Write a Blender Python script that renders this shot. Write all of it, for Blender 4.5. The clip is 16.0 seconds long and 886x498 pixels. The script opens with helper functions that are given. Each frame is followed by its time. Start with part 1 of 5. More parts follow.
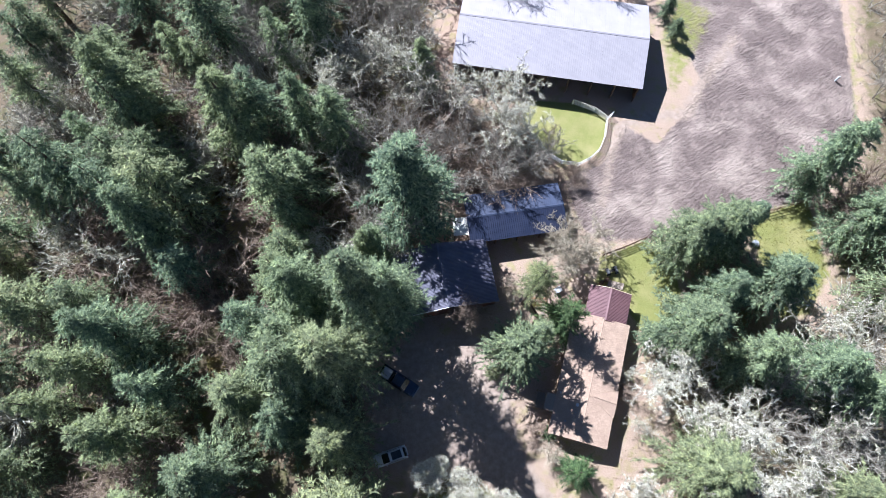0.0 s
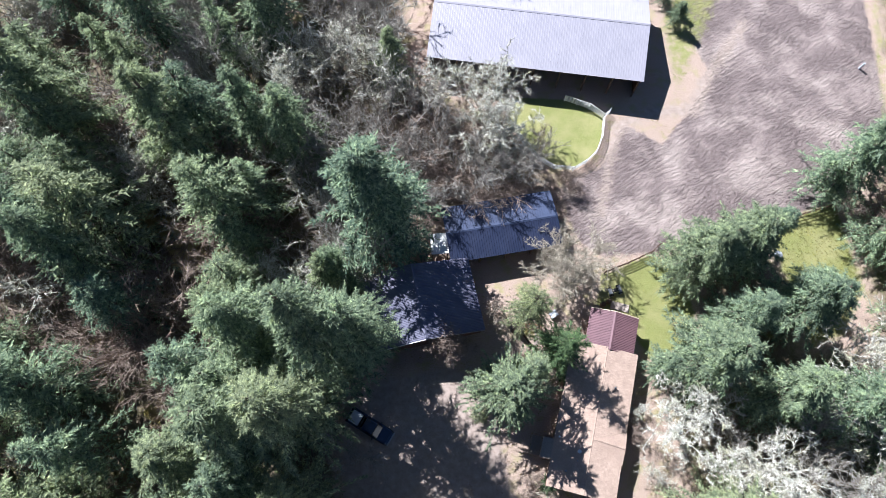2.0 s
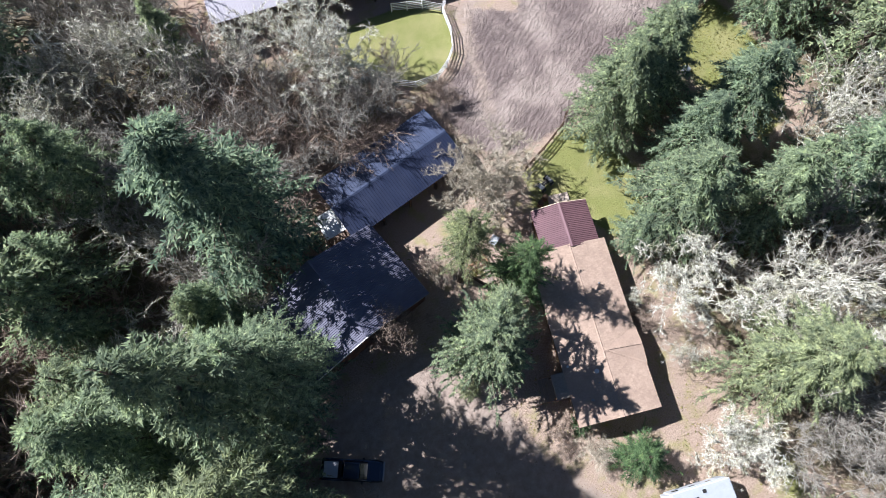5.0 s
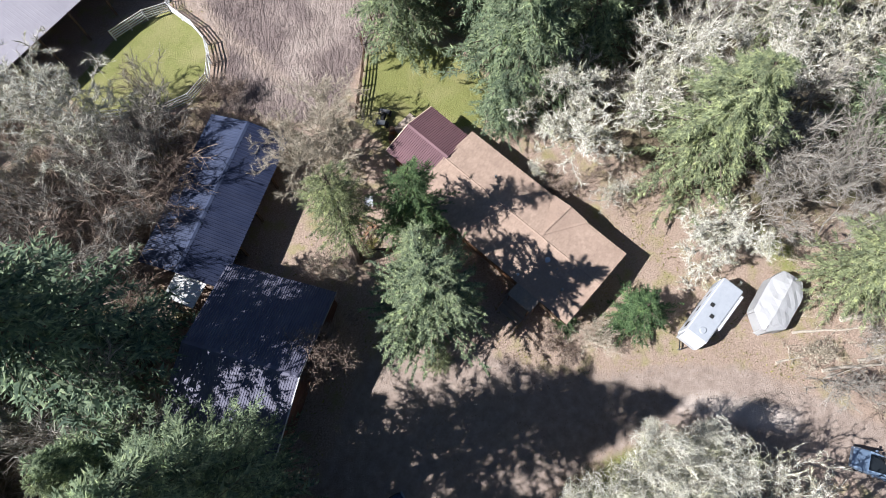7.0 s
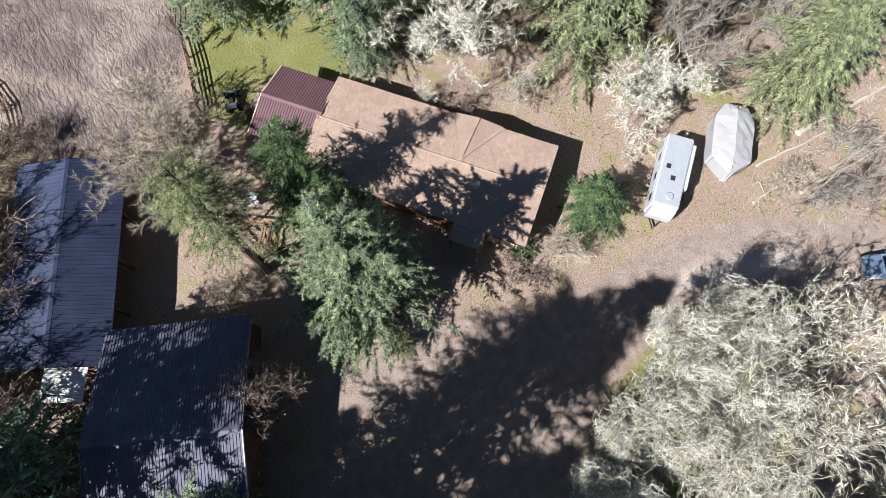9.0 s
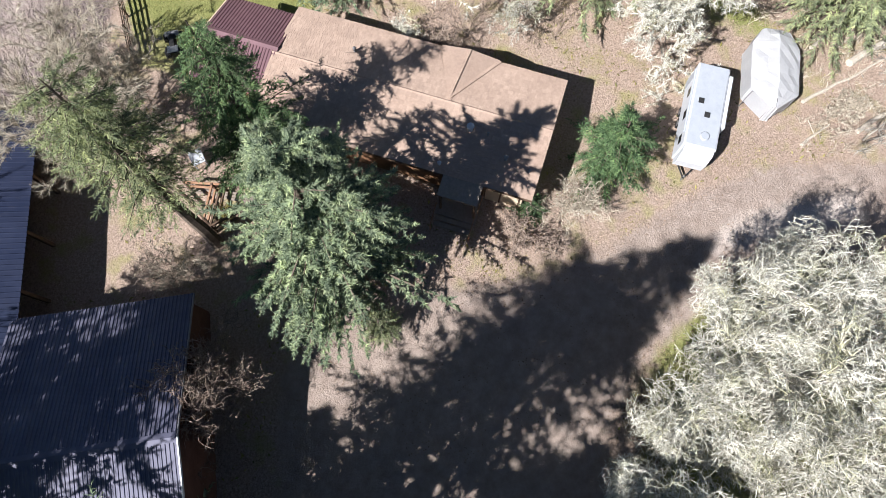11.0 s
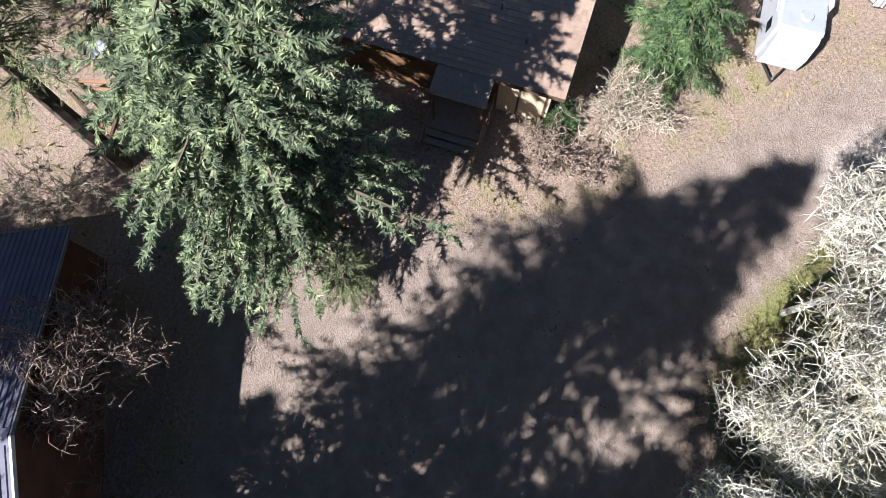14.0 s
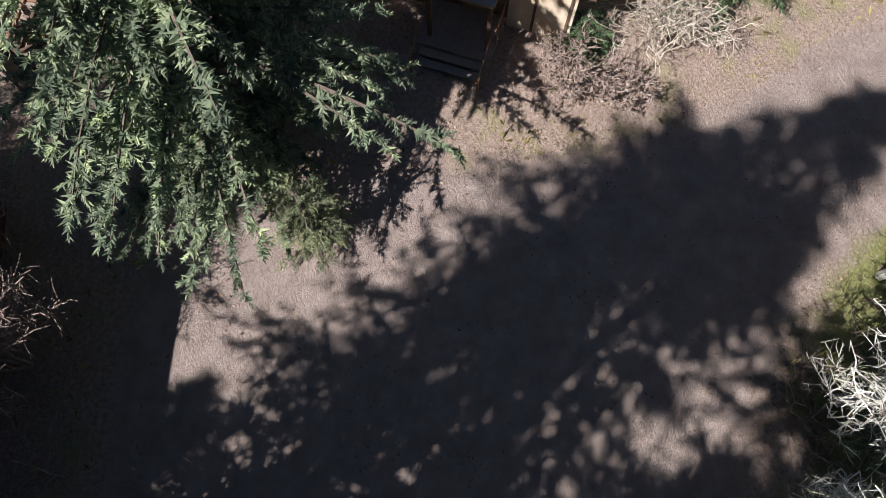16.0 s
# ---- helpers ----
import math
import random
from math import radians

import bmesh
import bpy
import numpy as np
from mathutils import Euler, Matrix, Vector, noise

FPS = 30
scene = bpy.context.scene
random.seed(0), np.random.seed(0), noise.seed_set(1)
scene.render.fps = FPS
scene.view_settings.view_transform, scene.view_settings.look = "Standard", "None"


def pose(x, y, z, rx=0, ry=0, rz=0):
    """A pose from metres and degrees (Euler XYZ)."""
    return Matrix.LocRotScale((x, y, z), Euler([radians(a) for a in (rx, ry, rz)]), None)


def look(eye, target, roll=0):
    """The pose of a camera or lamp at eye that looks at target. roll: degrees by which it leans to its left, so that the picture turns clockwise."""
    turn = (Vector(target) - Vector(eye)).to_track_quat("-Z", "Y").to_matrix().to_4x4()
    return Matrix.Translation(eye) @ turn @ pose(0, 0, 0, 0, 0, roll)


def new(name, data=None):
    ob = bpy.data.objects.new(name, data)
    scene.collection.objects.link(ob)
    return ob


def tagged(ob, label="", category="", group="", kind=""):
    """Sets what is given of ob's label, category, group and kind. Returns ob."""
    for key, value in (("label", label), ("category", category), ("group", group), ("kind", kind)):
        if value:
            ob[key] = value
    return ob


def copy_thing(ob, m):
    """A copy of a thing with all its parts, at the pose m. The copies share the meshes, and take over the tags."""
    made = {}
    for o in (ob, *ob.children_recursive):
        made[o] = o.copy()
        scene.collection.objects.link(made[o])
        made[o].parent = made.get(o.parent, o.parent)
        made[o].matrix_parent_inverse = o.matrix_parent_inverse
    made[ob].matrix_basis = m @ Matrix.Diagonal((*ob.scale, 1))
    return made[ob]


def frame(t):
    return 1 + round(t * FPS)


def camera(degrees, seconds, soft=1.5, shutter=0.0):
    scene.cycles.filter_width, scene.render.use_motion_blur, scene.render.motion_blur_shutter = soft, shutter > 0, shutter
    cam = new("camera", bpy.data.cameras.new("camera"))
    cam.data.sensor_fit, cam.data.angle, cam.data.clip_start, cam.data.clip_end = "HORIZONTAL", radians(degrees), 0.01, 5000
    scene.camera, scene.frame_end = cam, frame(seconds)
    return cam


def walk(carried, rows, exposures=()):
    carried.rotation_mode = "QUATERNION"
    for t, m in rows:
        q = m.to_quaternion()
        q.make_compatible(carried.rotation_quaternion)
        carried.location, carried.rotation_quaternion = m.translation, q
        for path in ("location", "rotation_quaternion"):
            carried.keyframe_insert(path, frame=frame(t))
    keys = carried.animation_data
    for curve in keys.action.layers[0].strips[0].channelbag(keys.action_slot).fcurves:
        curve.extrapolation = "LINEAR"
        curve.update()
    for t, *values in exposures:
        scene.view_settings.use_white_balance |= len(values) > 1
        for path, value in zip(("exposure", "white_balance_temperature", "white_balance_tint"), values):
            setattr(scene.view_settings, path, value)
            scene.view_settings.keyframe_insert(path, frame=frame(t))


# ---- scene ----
cam = camera(73.0, 16.0, soft=0.8)
PATH = [
    (0, (0.263, 1.505, 85.474), (0.261, 2.093, 83.562), -0.2),
    (0.5, (1.054, 3.021, 82.656), (1.051, 3.617, 80.747), -0.1),
    (1, (1.759, 4.426, 80.049), (1.758, 5.028, 78.141), -0.2),
    (1.5, (2.306, 5.657, 77.398), (2.308, 6.262, 75.492), -0.2),
    (2, (2.676, 6.628, 74.775), (2.690, 7.237, 72.870), -0.1),
    (2.5, (2.916, 7.315, 72.125), (2.950, 7.924, 70.220), 0.1),
    (3, (3.042, 7.656, 69.667), (3.100, 8.259, 67.761), 0.3),
    (3.2, (3.041, 7.676, 68.717), (3.110, 8.278, 66.810), 0.5),
    (5.3, (2.451, 6.892, 58.244), (2.802, 7.379, 56.336), 0.5),
    (5.5, (2.343, 6.802, 57.247), (2.730, 7.264, 55.340), 0.4),
    (6, (2.030, 6.633, 54.785), (2.489, 7.032, 52.880), 0.5),
    (6.5, (1.797, 6.488, 52.375), (2.310, 6.821, 50.471), 0.2),
    (7, (1.749, 6.409, 50.119), (2.293, 6.682, 48.214), -0.1),
    (7.5, (1.826, 6.415, 47.914), (2.387, 6.622, 46.005), -0.3),
    (8, (1.886, 6.405, 45.690), (2.455, 6.543, 43.777), -0.3),
    (8.5, (1.903, 6.356, 43.575), (2.475, 6.434, 41.660), -0.1),
    (9, (1.872, 6.179, 41.557), (2.445, 6.224, 39.641), -0.3),
    (9.2, (1.833, 6.116, 40.879), (2.407, 6.156, 38.963), -0.3),
    (11.3, (1.648, 5.939, 32.261), (2.236, 5.961, 30.350), -0.0),
    (11.5, (1.658, 5.930, 31.473), (2.248, 5.953, 29.562), -0.2),
    (12, (1.706, 5.940, 29.800), (2.295, 5.965, 27.889), -0.3),
    (12.5, (1.738, 5.894, 28.133), (2.323, 5.918, 26.221), -0.1),
    (13, (1.744, 5.810, 26.457), (2.326, 5.836, 24.544), -0.1),
    (13.5, (1.747, 5.728, 24.739), (2.324, 5.753, 22.825), 0.1),
    (14, (1.697, 5.654, 23.120), (2.278, 5.681, 21.207), -0.0),
    (14.5, (1.389, 5.597, 21.492), (1.992, 5.624, 19.585), 0.2),
    (15, (1.167, 5.565, 20.091), (1.786, 5.592, 18.190), 0.3),
    (15.5, (1.145, 5.526, 18.648), (1.770, 5.554, 16.748), 0.3),
    (16, (1.159, 5.501, 17.332), (1.788, 5.530, 15.433), 0.3),
]
walk(cam, [(t, look(eye, target, roll)) for t, eye, target, roll in PATH],
     [(0.0, 1.38, 5480, 13), (3.0, 1.34, 5560, 13), (5.5, 1.08, 5750, 13), (8.5, 0.9, 5980, 13), (12.0, 1.14, 5930, 13), (14.5, 1.16, 5900, 15), (15.5, 0.98, 5930, 17), (16.0, 0.78, 5950, 18)])
# ---- light ----
SHADE = 41.0      # the way in which shadows fall, from -y towards +x
SUN_UP = 43.5
world = bpy.data.worlds.new("sky")
scene.world = world
world.use_nodes = True
wn = world.node_tree.nodes
sky = wn.new("ShaderNodeTexSky")
sky.sky_type, sky.sun_disc = "NISHITA", False
sky.sun_elevation, sky.sun_rotation = radians(SUN_UP), radians(-SHADE)
sky.air_density, sky.dust_density, sky.ozone_density = 1.0, 0.1, 3.5
wn["Background"].inputs["Strength"].default_value = 0.029
world.node_tree.links.new(sky.outputs[0], wn["Background"].inputs["Color"])
sun = new("sun", bpy.data.lights.new("sun", "SUN"))
sun.data.energy, sun.data.angle, sun.data.color = 5.2, radians(0.55), (1.0, 0.945, 0.865)
to_sun = Vector((-math.sin(radians(SHADE)), math.cos(radians(SHADE)), math.tan(radians(SUN_UP))))
sun.matrix_world = look(to_sun * 60, (0, 0, 0))


# ---- materials ----
class Nodes:
    """A small helper round one node material."""

    def __init__(self, name, rough=0.8, metal=0.0):
        self.mat = bpy.data.materials.new(name)
        self.mat.use_nodes = True
        self.t = self.mat.node_tree
        self.b = self.t.nodes["Principled BSDF"]
        self.b.inputs["Roughness"].default_value = rough
        self.b.inputs["Metallic"].default_value = metal
        self.b.inputs["Specular IOR Level"].default_value = 0.3
        self.pos = None

    def link(self, a, b):
        self.t.links.new(a, b)

    def coords(self, obj=False):
        if self.pos is None:
            if obj:
                self.pos = self.t.nodes.new("ShaderNodeTexCoord").outputs["Object"]
            else:
                self.pos = self.t.nodes.new("ShaderNodeNewGeometry").outputs["Position"]
        return self.pos

    def noise(self, scale, detail=4.0, rough=0.6, distort=0.0, vec=None):
        n = self.t.nodes.new("ShaderNodeTexNoise")
        n.inputs["Scale"].default_value, n.inputs["Detail"].default_value = scale, detail
        n.inputs["Roughness"].default_value, n.inputs["Distortion"].default_value = rough, distort
        self.link(vec or self.coords(), n.inputs["Vector"])
        return n.outputs["Fac"]

    def ramp(self, fac, *stops):
        n = self.t.nodes.new("ShaderNodeValToRGB")
        e = n.color_ramp.elements
        while len(e) < len(stops):
            e.new(0.5)
        for k, (p, c) in zip(e, stops):
            k.position, k.color = p, (*c, 1) if len(c) == 3 else c
        self.link(fac, n.inputs["Fac"])
        return n.outputs["Color"]

    def mix(self, fac, a, b, blend="MIX"):
        n = self.t.nodes.new("ShaderNodeMix")
        n.data_type, n.blend_type = "RGBA", blend
        for sock, v in ((n.inputs["Factor"], fac), (n.inputs["A"], a), (n.inputs["B"], b)):
            if isinstance(v, (int, float)):
                sock.default_value = v
            elif isinstance(v, tuple):
                sock.default_value = (*v, 1)
            else:
                self.link(v, sock)
        return n.outputs["Result"]

    def math(self, op, a, b=0.0, clamp=False):
        n = self.t.nodes.new("ShaderNodeMath")
        n.operation, n.use_clamp = op, clamp
        for sock, v in zip(n.inputs, (a, b)):
            if isinstance(v, (int, float)):
                sock.default_value = v
            else:
                self.link(v, sock)
        return n.outputs[0]

    def random(self, island=False):
        if island:
            return self.t.nodes.new("ShaderNodeNewGeometry").outputs["Random Per Island"]
        return self.t.nodes.new("ShaderNodeObjectInfo").outputs["Random"]

    def colour(self, c):
        if isinstance(c, tuple):
            self.b.inputs["Base Color"].default_value = (*c, 1)
        else:
            self.link(c, self.b.inputs["Base Color"])
        return self

    def bump(self, height, strength=0.5, distance=0.05):
        n = self.t.nodes.new("ShaderNodeBump")
        n.inputs["Strength"].default_value, n.inputs["Distance"].default_value = strength, distance
        self.link(height, n.inputs["Height"])
        self.link(n.outputs[0], self.b.inputs["Normal"])
        return self


def plain(name, a, b, scale=3.0, rough=0.7, metal=0.0, bump=0.0, obj=False, spread=0.0):
    """Two tones at two scales."""
    m = Nodes(name, rough, metal)
    if obj:
        m.coords(True)
    n = m.math("ADD", m.math("MULTIPLY", m.noise(scale, 5), 0.6), m.math("MULTIPLY", m.noise(scale * 9, 3), 0.4))
    c = m.ramp(n, (0.32, a), (0.68, b))
    if spread:
        r = m.random()
        c = m.mix(m.math("MULTIPLY", r, spread), c, tuple(0.45 * v for v in a))
    m.colour(c)
    if bump:
        m.bump(m.noise(scale * 6, 5), bump, 0.03)
    return m.mat


def foliage(name, dark, mid, light, warm):
    """Needles or leaves: each tree its own tint, each spray its own tone, lit and shaded flecks in the colour."""
    m = Nodes(name, 0.8)
    m.b.inputs["Specular IOR Level"].default_value = 0.15
    dark = tuple(0.65 * a + 0.35 * b for a, b in zip(dark, mid))
    light = tuple(0.68 * a + 0.32 * b for a, b in zip(light, mid))
    c = m.ramp(m.random(True), (0.0, dark), (0.45, mid), (1.0, light))
    c = m.mix(m.math("MULTIPLY", m.random(), 0.45), c, warm)
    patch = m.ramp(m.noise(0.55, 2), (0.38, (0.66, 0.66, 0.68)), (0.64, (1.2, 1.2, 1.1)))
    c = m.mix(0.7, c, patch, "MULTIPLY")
    # cool dark and warm bright flecks: lit and shaded tufts put into the colour
    light_fleck = m.ramp(m.noise(2.3, 3, 0.65), (0.36, (0.42, 0.46, 0.5)), (0.5, (0.95, 0.95, 0.95)), (0.66, (1.7, 1.62, 1.4)))
    c = m.mix(0.85, c, light_fleck, "MULTIPLY")
    m.colour(c)
    tr = m.t.nodes.new("ShaderNodeBsdfTranslucent")
    m.link(c, tr.inputs["Color"])
    mixer = m.t.nodes.new("ShaderNodeMixShader")
    mixer.inputs[0].default_value = 0.36
    m.link(m.b.outputs[0], mixer.inputs[1])
    m.link(tr.outputs[0], mixer.inputs[2])
    m.link(mixer.outputs[0], m.t.nodes["Material Output"].inputs["Surface"])
    return m.mat


def twigs(name, dark, light, white, moss=None):
    """Bark with lichen: pale crust on most of the fine wood."""
    m = Nodes(name, 0.9)
    c = m.ramp(m.random(True), (0.0, dark), (0.55, light), (1.0, white))
    c = m.mix(m.ramp(m.noise(1.7, 4), (0.42, (0.0,) * 3), (0.68, (0.5,) * 3)), c, white)
    c = m.mix(m.math("MULTIPLY", m.random(), 0.3), c, dark)
    if moss:
        c = m.mix(m.ramp(m.noise(0.7, 4), (0.52, (0.0,) * 3), (0.66, (0.6,) * 3)), c, moss)
    m.colour(c)
    return m.mat


def metal_roof(name, a, b, stain, rough=0.42, metal=0.25):
    m = Nodes(name, rough, metal)
    n = m.noise(0.5, 5, 0.65)
    c = m.ramp(n, (0.3, a), (0.7, b))
    c = m.mix(m.ramp(m.noise(2.2, 6, 0.7), (0.55, (0.0,) * 3), (0.8, (0.55,) * 3)), c, stain)
    c = m.mix(m.math("MULTIPLY", m.random(), 0.12), c, stain)
    m.colour(c).bump(m.noise(9, 3), 0.12, 0.02)
    return m.mat


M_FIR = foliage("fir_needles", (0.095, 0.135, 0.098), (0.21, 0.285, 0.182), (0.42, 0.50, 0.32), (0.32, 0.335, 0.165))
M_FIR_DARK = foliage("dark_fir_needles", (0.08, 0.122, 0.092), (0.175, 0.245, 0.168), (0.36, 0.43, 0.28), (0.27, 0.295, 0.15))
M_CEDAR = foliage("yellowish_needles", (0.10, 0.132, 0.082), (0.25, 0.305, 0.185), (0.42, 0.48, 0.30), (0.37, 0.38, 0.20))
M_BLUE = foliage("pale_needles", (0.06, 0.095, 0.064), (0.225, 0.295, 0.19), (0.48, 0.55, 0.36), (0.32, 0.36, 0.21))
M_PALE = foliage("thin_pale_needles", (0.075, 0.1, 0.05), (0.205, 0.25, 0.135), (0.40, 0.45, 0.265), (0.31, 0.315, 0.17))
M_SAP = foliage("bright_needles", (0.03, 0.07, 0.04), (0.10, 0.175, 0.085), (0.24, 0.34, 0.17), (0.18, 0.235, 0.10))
M_TRUNK = plain("fir_bark", (0.07, 0.052, 0.04), (0.17, 0.135, 0.105), 4.0, 0.95, bump=0.6)
M_LICHEN = twigs("lichen_twigs", (0.17, 0.15, 0.10), (0.58, 0.565, 0.47), (0.85, 0.84, 0.76), (0.40, 0.40, 0.19))
M_LICHEN_GREY = twigs("grey_twigs", (0.13, 0.11, 0.09), (0.28, 0.255, 0.22), (0.45, 0.43, 0.38))
M_TAN = twigs("tan_twigs", (0.20, 0.165, 0.12), (0.40, 0.35, 0.27), (0.56, 0.51, 0.41))
M_OCHRE = twigs("ochre_twigs", (0.20, 0.15, 0.075), (0.42, 0.33, 0.17), (0.55, 0.47, 0.24), (0.42, 0.40, 0.10))
M_BRUSH = twigs("brown_twigs", (0.10, 0.07, 0.055), (0.26, 0.195, 0.155), (0.42, 0.345, 0.28))
M_WEED = foliage("weeds", (0.09, 0.095, 0.03), (0.21, 0.215, 0.065), (0.36, 0.33, 0.13), (0.34, 0.27, 0.11))
M_GALV = metal_roof("galvanised_roof", (0.36, 0.345, 0.385), (0.41, 0.39, 0.43), (0.30, 0.285, 0.305))
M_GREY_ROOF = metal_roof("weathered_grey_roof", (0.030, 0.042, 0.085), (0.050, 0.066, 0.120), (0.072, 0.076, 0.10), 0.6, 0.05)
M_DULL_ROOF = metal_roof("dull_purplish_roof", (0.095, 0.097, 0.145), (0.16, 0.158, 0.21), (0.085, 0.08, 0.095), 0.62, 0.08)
# shaded version of the grey roof: slope turned from the sun, darkened by colour
M_SHADED_ROOF = metal_roof("shaded_blue_grey_roof", (0.016, 0.022, 0.048), (0.028, 0.036, 0.070), (0.040, 0.042, 0.060), 0.36, 0.1)
M_RED_ROOF = metal_roof("maroon_roof", (0.125, 0.068, 0.078), (0.17, 0.093, 0.104), (0.10, 0.06, 0.068), 0.6, 0.06)
M_WHITE_ROOF = metal_roof("whitish_roof", (0.62, 0.62, 0.60), (0.75, 0.75, 0.73), (0.45, 0.43, 0.40))
M_SHAKE = None


def shake():
    m = Nodes("cedar_shake", 0.9)
    n = m.math("ADD", m.math("MULTIPLY", m.noise(0.35, 4), 0.5), m.math("MULTIPLY", m.noise(6, 4), 0.5))
    c = m.ramp(n, (0.3, (0.33, 0.24, 0.185)), (0.7, (0.52, 0.39, 0.305)))
    c = m.mix(m.math("MULTIPLY", m.random(True), 0.34), c, (0.20, 0.14, 0.112))
    c = m.mix(m.math("MULTIPLY", m.random(), 0.15), c, (0.22, 0.17, 0.13))
    c = m.mix(m.ramp(m.noise(1.1, 5, 0.7), (0.5, (0.0,) * 3), (0.72, (0.45,) * 3)), c, (0.25, 0.185, 0.15))
    m.colour(c).bump(m.noise(30, 3), 0.4, 0.02)
    return m.mat


M_SHAKE = shake()
M_SIDING = plain("orange_brown_siding", (0.14, 0.075, 0.04), (0.25, 0.14, 0.075), 3.0, 0.75, bump=0.3)
M_CREAM = plain("cream_wall", (0.58, 0.47, 0.33), (0.68, 0.57, 0.42), 2.0, 0.8)
M_BARNWALL = plain("rusty_brown_wall", (0.10, 0.045, 0.03), (0.20, 0.10, 0.065), 1.5, 0.85, bump=0.2)
M_DARKWOOD = plain("dark_timber", (0.07, 0.045, 0.03), (0.16, 0.105, 0.07), 5.0, 0.85, bump=0.3)
M_TIMBER = plain("reddish_timber", (0.24, 0.13, 0.075), (0.40, 0.24, 0.15), 5.0, 0.8, bump=0.3)
M_DECK = plain("weathered_deck", (0.20, 0.165, 0.135), (0.32, 0.27, 0.225), 6.0, 0.85, bump=0.3)
M_SLAB = plain("pale_paving", (0.36, 0.29, 0.24), (0.48, 0.40, 0.34), 3.0, 0.9, bump=0.2)
M_WHITE = plain("white_paint", (0.46, 0.48, 0.51), (0.55, 0.57, 0.6), 2.0, 0.45)
M_FENCE_WHITE = plain("white_rail_paint", (0.60, 0.61, 0.62), (0.78, 0.78, 0.78), 4.0, 0.6)
M_TARP = plain("white_tarpaulin", (0.62, 0.625, 0.635), (0.70, 0.705, 0.715), 1.5, 0.6, bump=0.25)
M_RVROOF = plain("rubber_roof", (0.31, 0.335, 0.37), (0.38, 0.405, 0.44), 2.0, 0.55)
M_BLACK = plain("black_rubber", (0.012, 0.012, 0.013), (0.035, 0.035, 0.035), 8.0, 0.8)
M_GREYPLAST = plain("grey_plastic", (0.18, 0.18, 0.19), (0.28, 0.28, 0.28), 6.0, 0.6)
M_LOG = plain("bleached_log", (0.36, 0.31, 0.25), (0.56, 0.51, 0.43), 5.0, 0.9, bump=0.4)
M_BLADE = plain("steel", (0.32, 0.32, 0.33), (0.45, 0.45, 0.46), 6.0, 0.4, 0.8)


def paint(name, c, rough=0.25, metal=0.3):
    m = Nodes(name, rough, metal)
    m.b.inputs["Coat Weight"].default_value = 0.6
    n = m.noise(2.5, 4)
    m.colour(m.ramp(n, (0.3, tuple(0.85 * v for v in c)), (0.7, c)))
    return m.mat


M_NAVY = paint("navy_car_paint", (0.016, 0.028, 0.062))
M_SILVER = paint("silver_car_paint", (0.58, 0.60, 0.63), 0.32, 0.1)
M_BLUEGREY = paint("blue_grey_car_paint", (0.20, 0.28, 0.40), 0.3, 0.4)
M_TAIL = paint("red_lens", (0.35, 0.02, 0.02), 0.2, 0.0)
M_LAMP = paint("clear_lens", (0.75, 0.76, 0.78), 0.1, 0.0)
glass = Nodes("dark_glass", 0.06)
glass.b.inputs["Specular IOR Level"].default_value = 0.5
M_GLASS = glass.colour((0.012, 0.015, 0.018)).mat


ROWS = 32.0     # the way of the plough


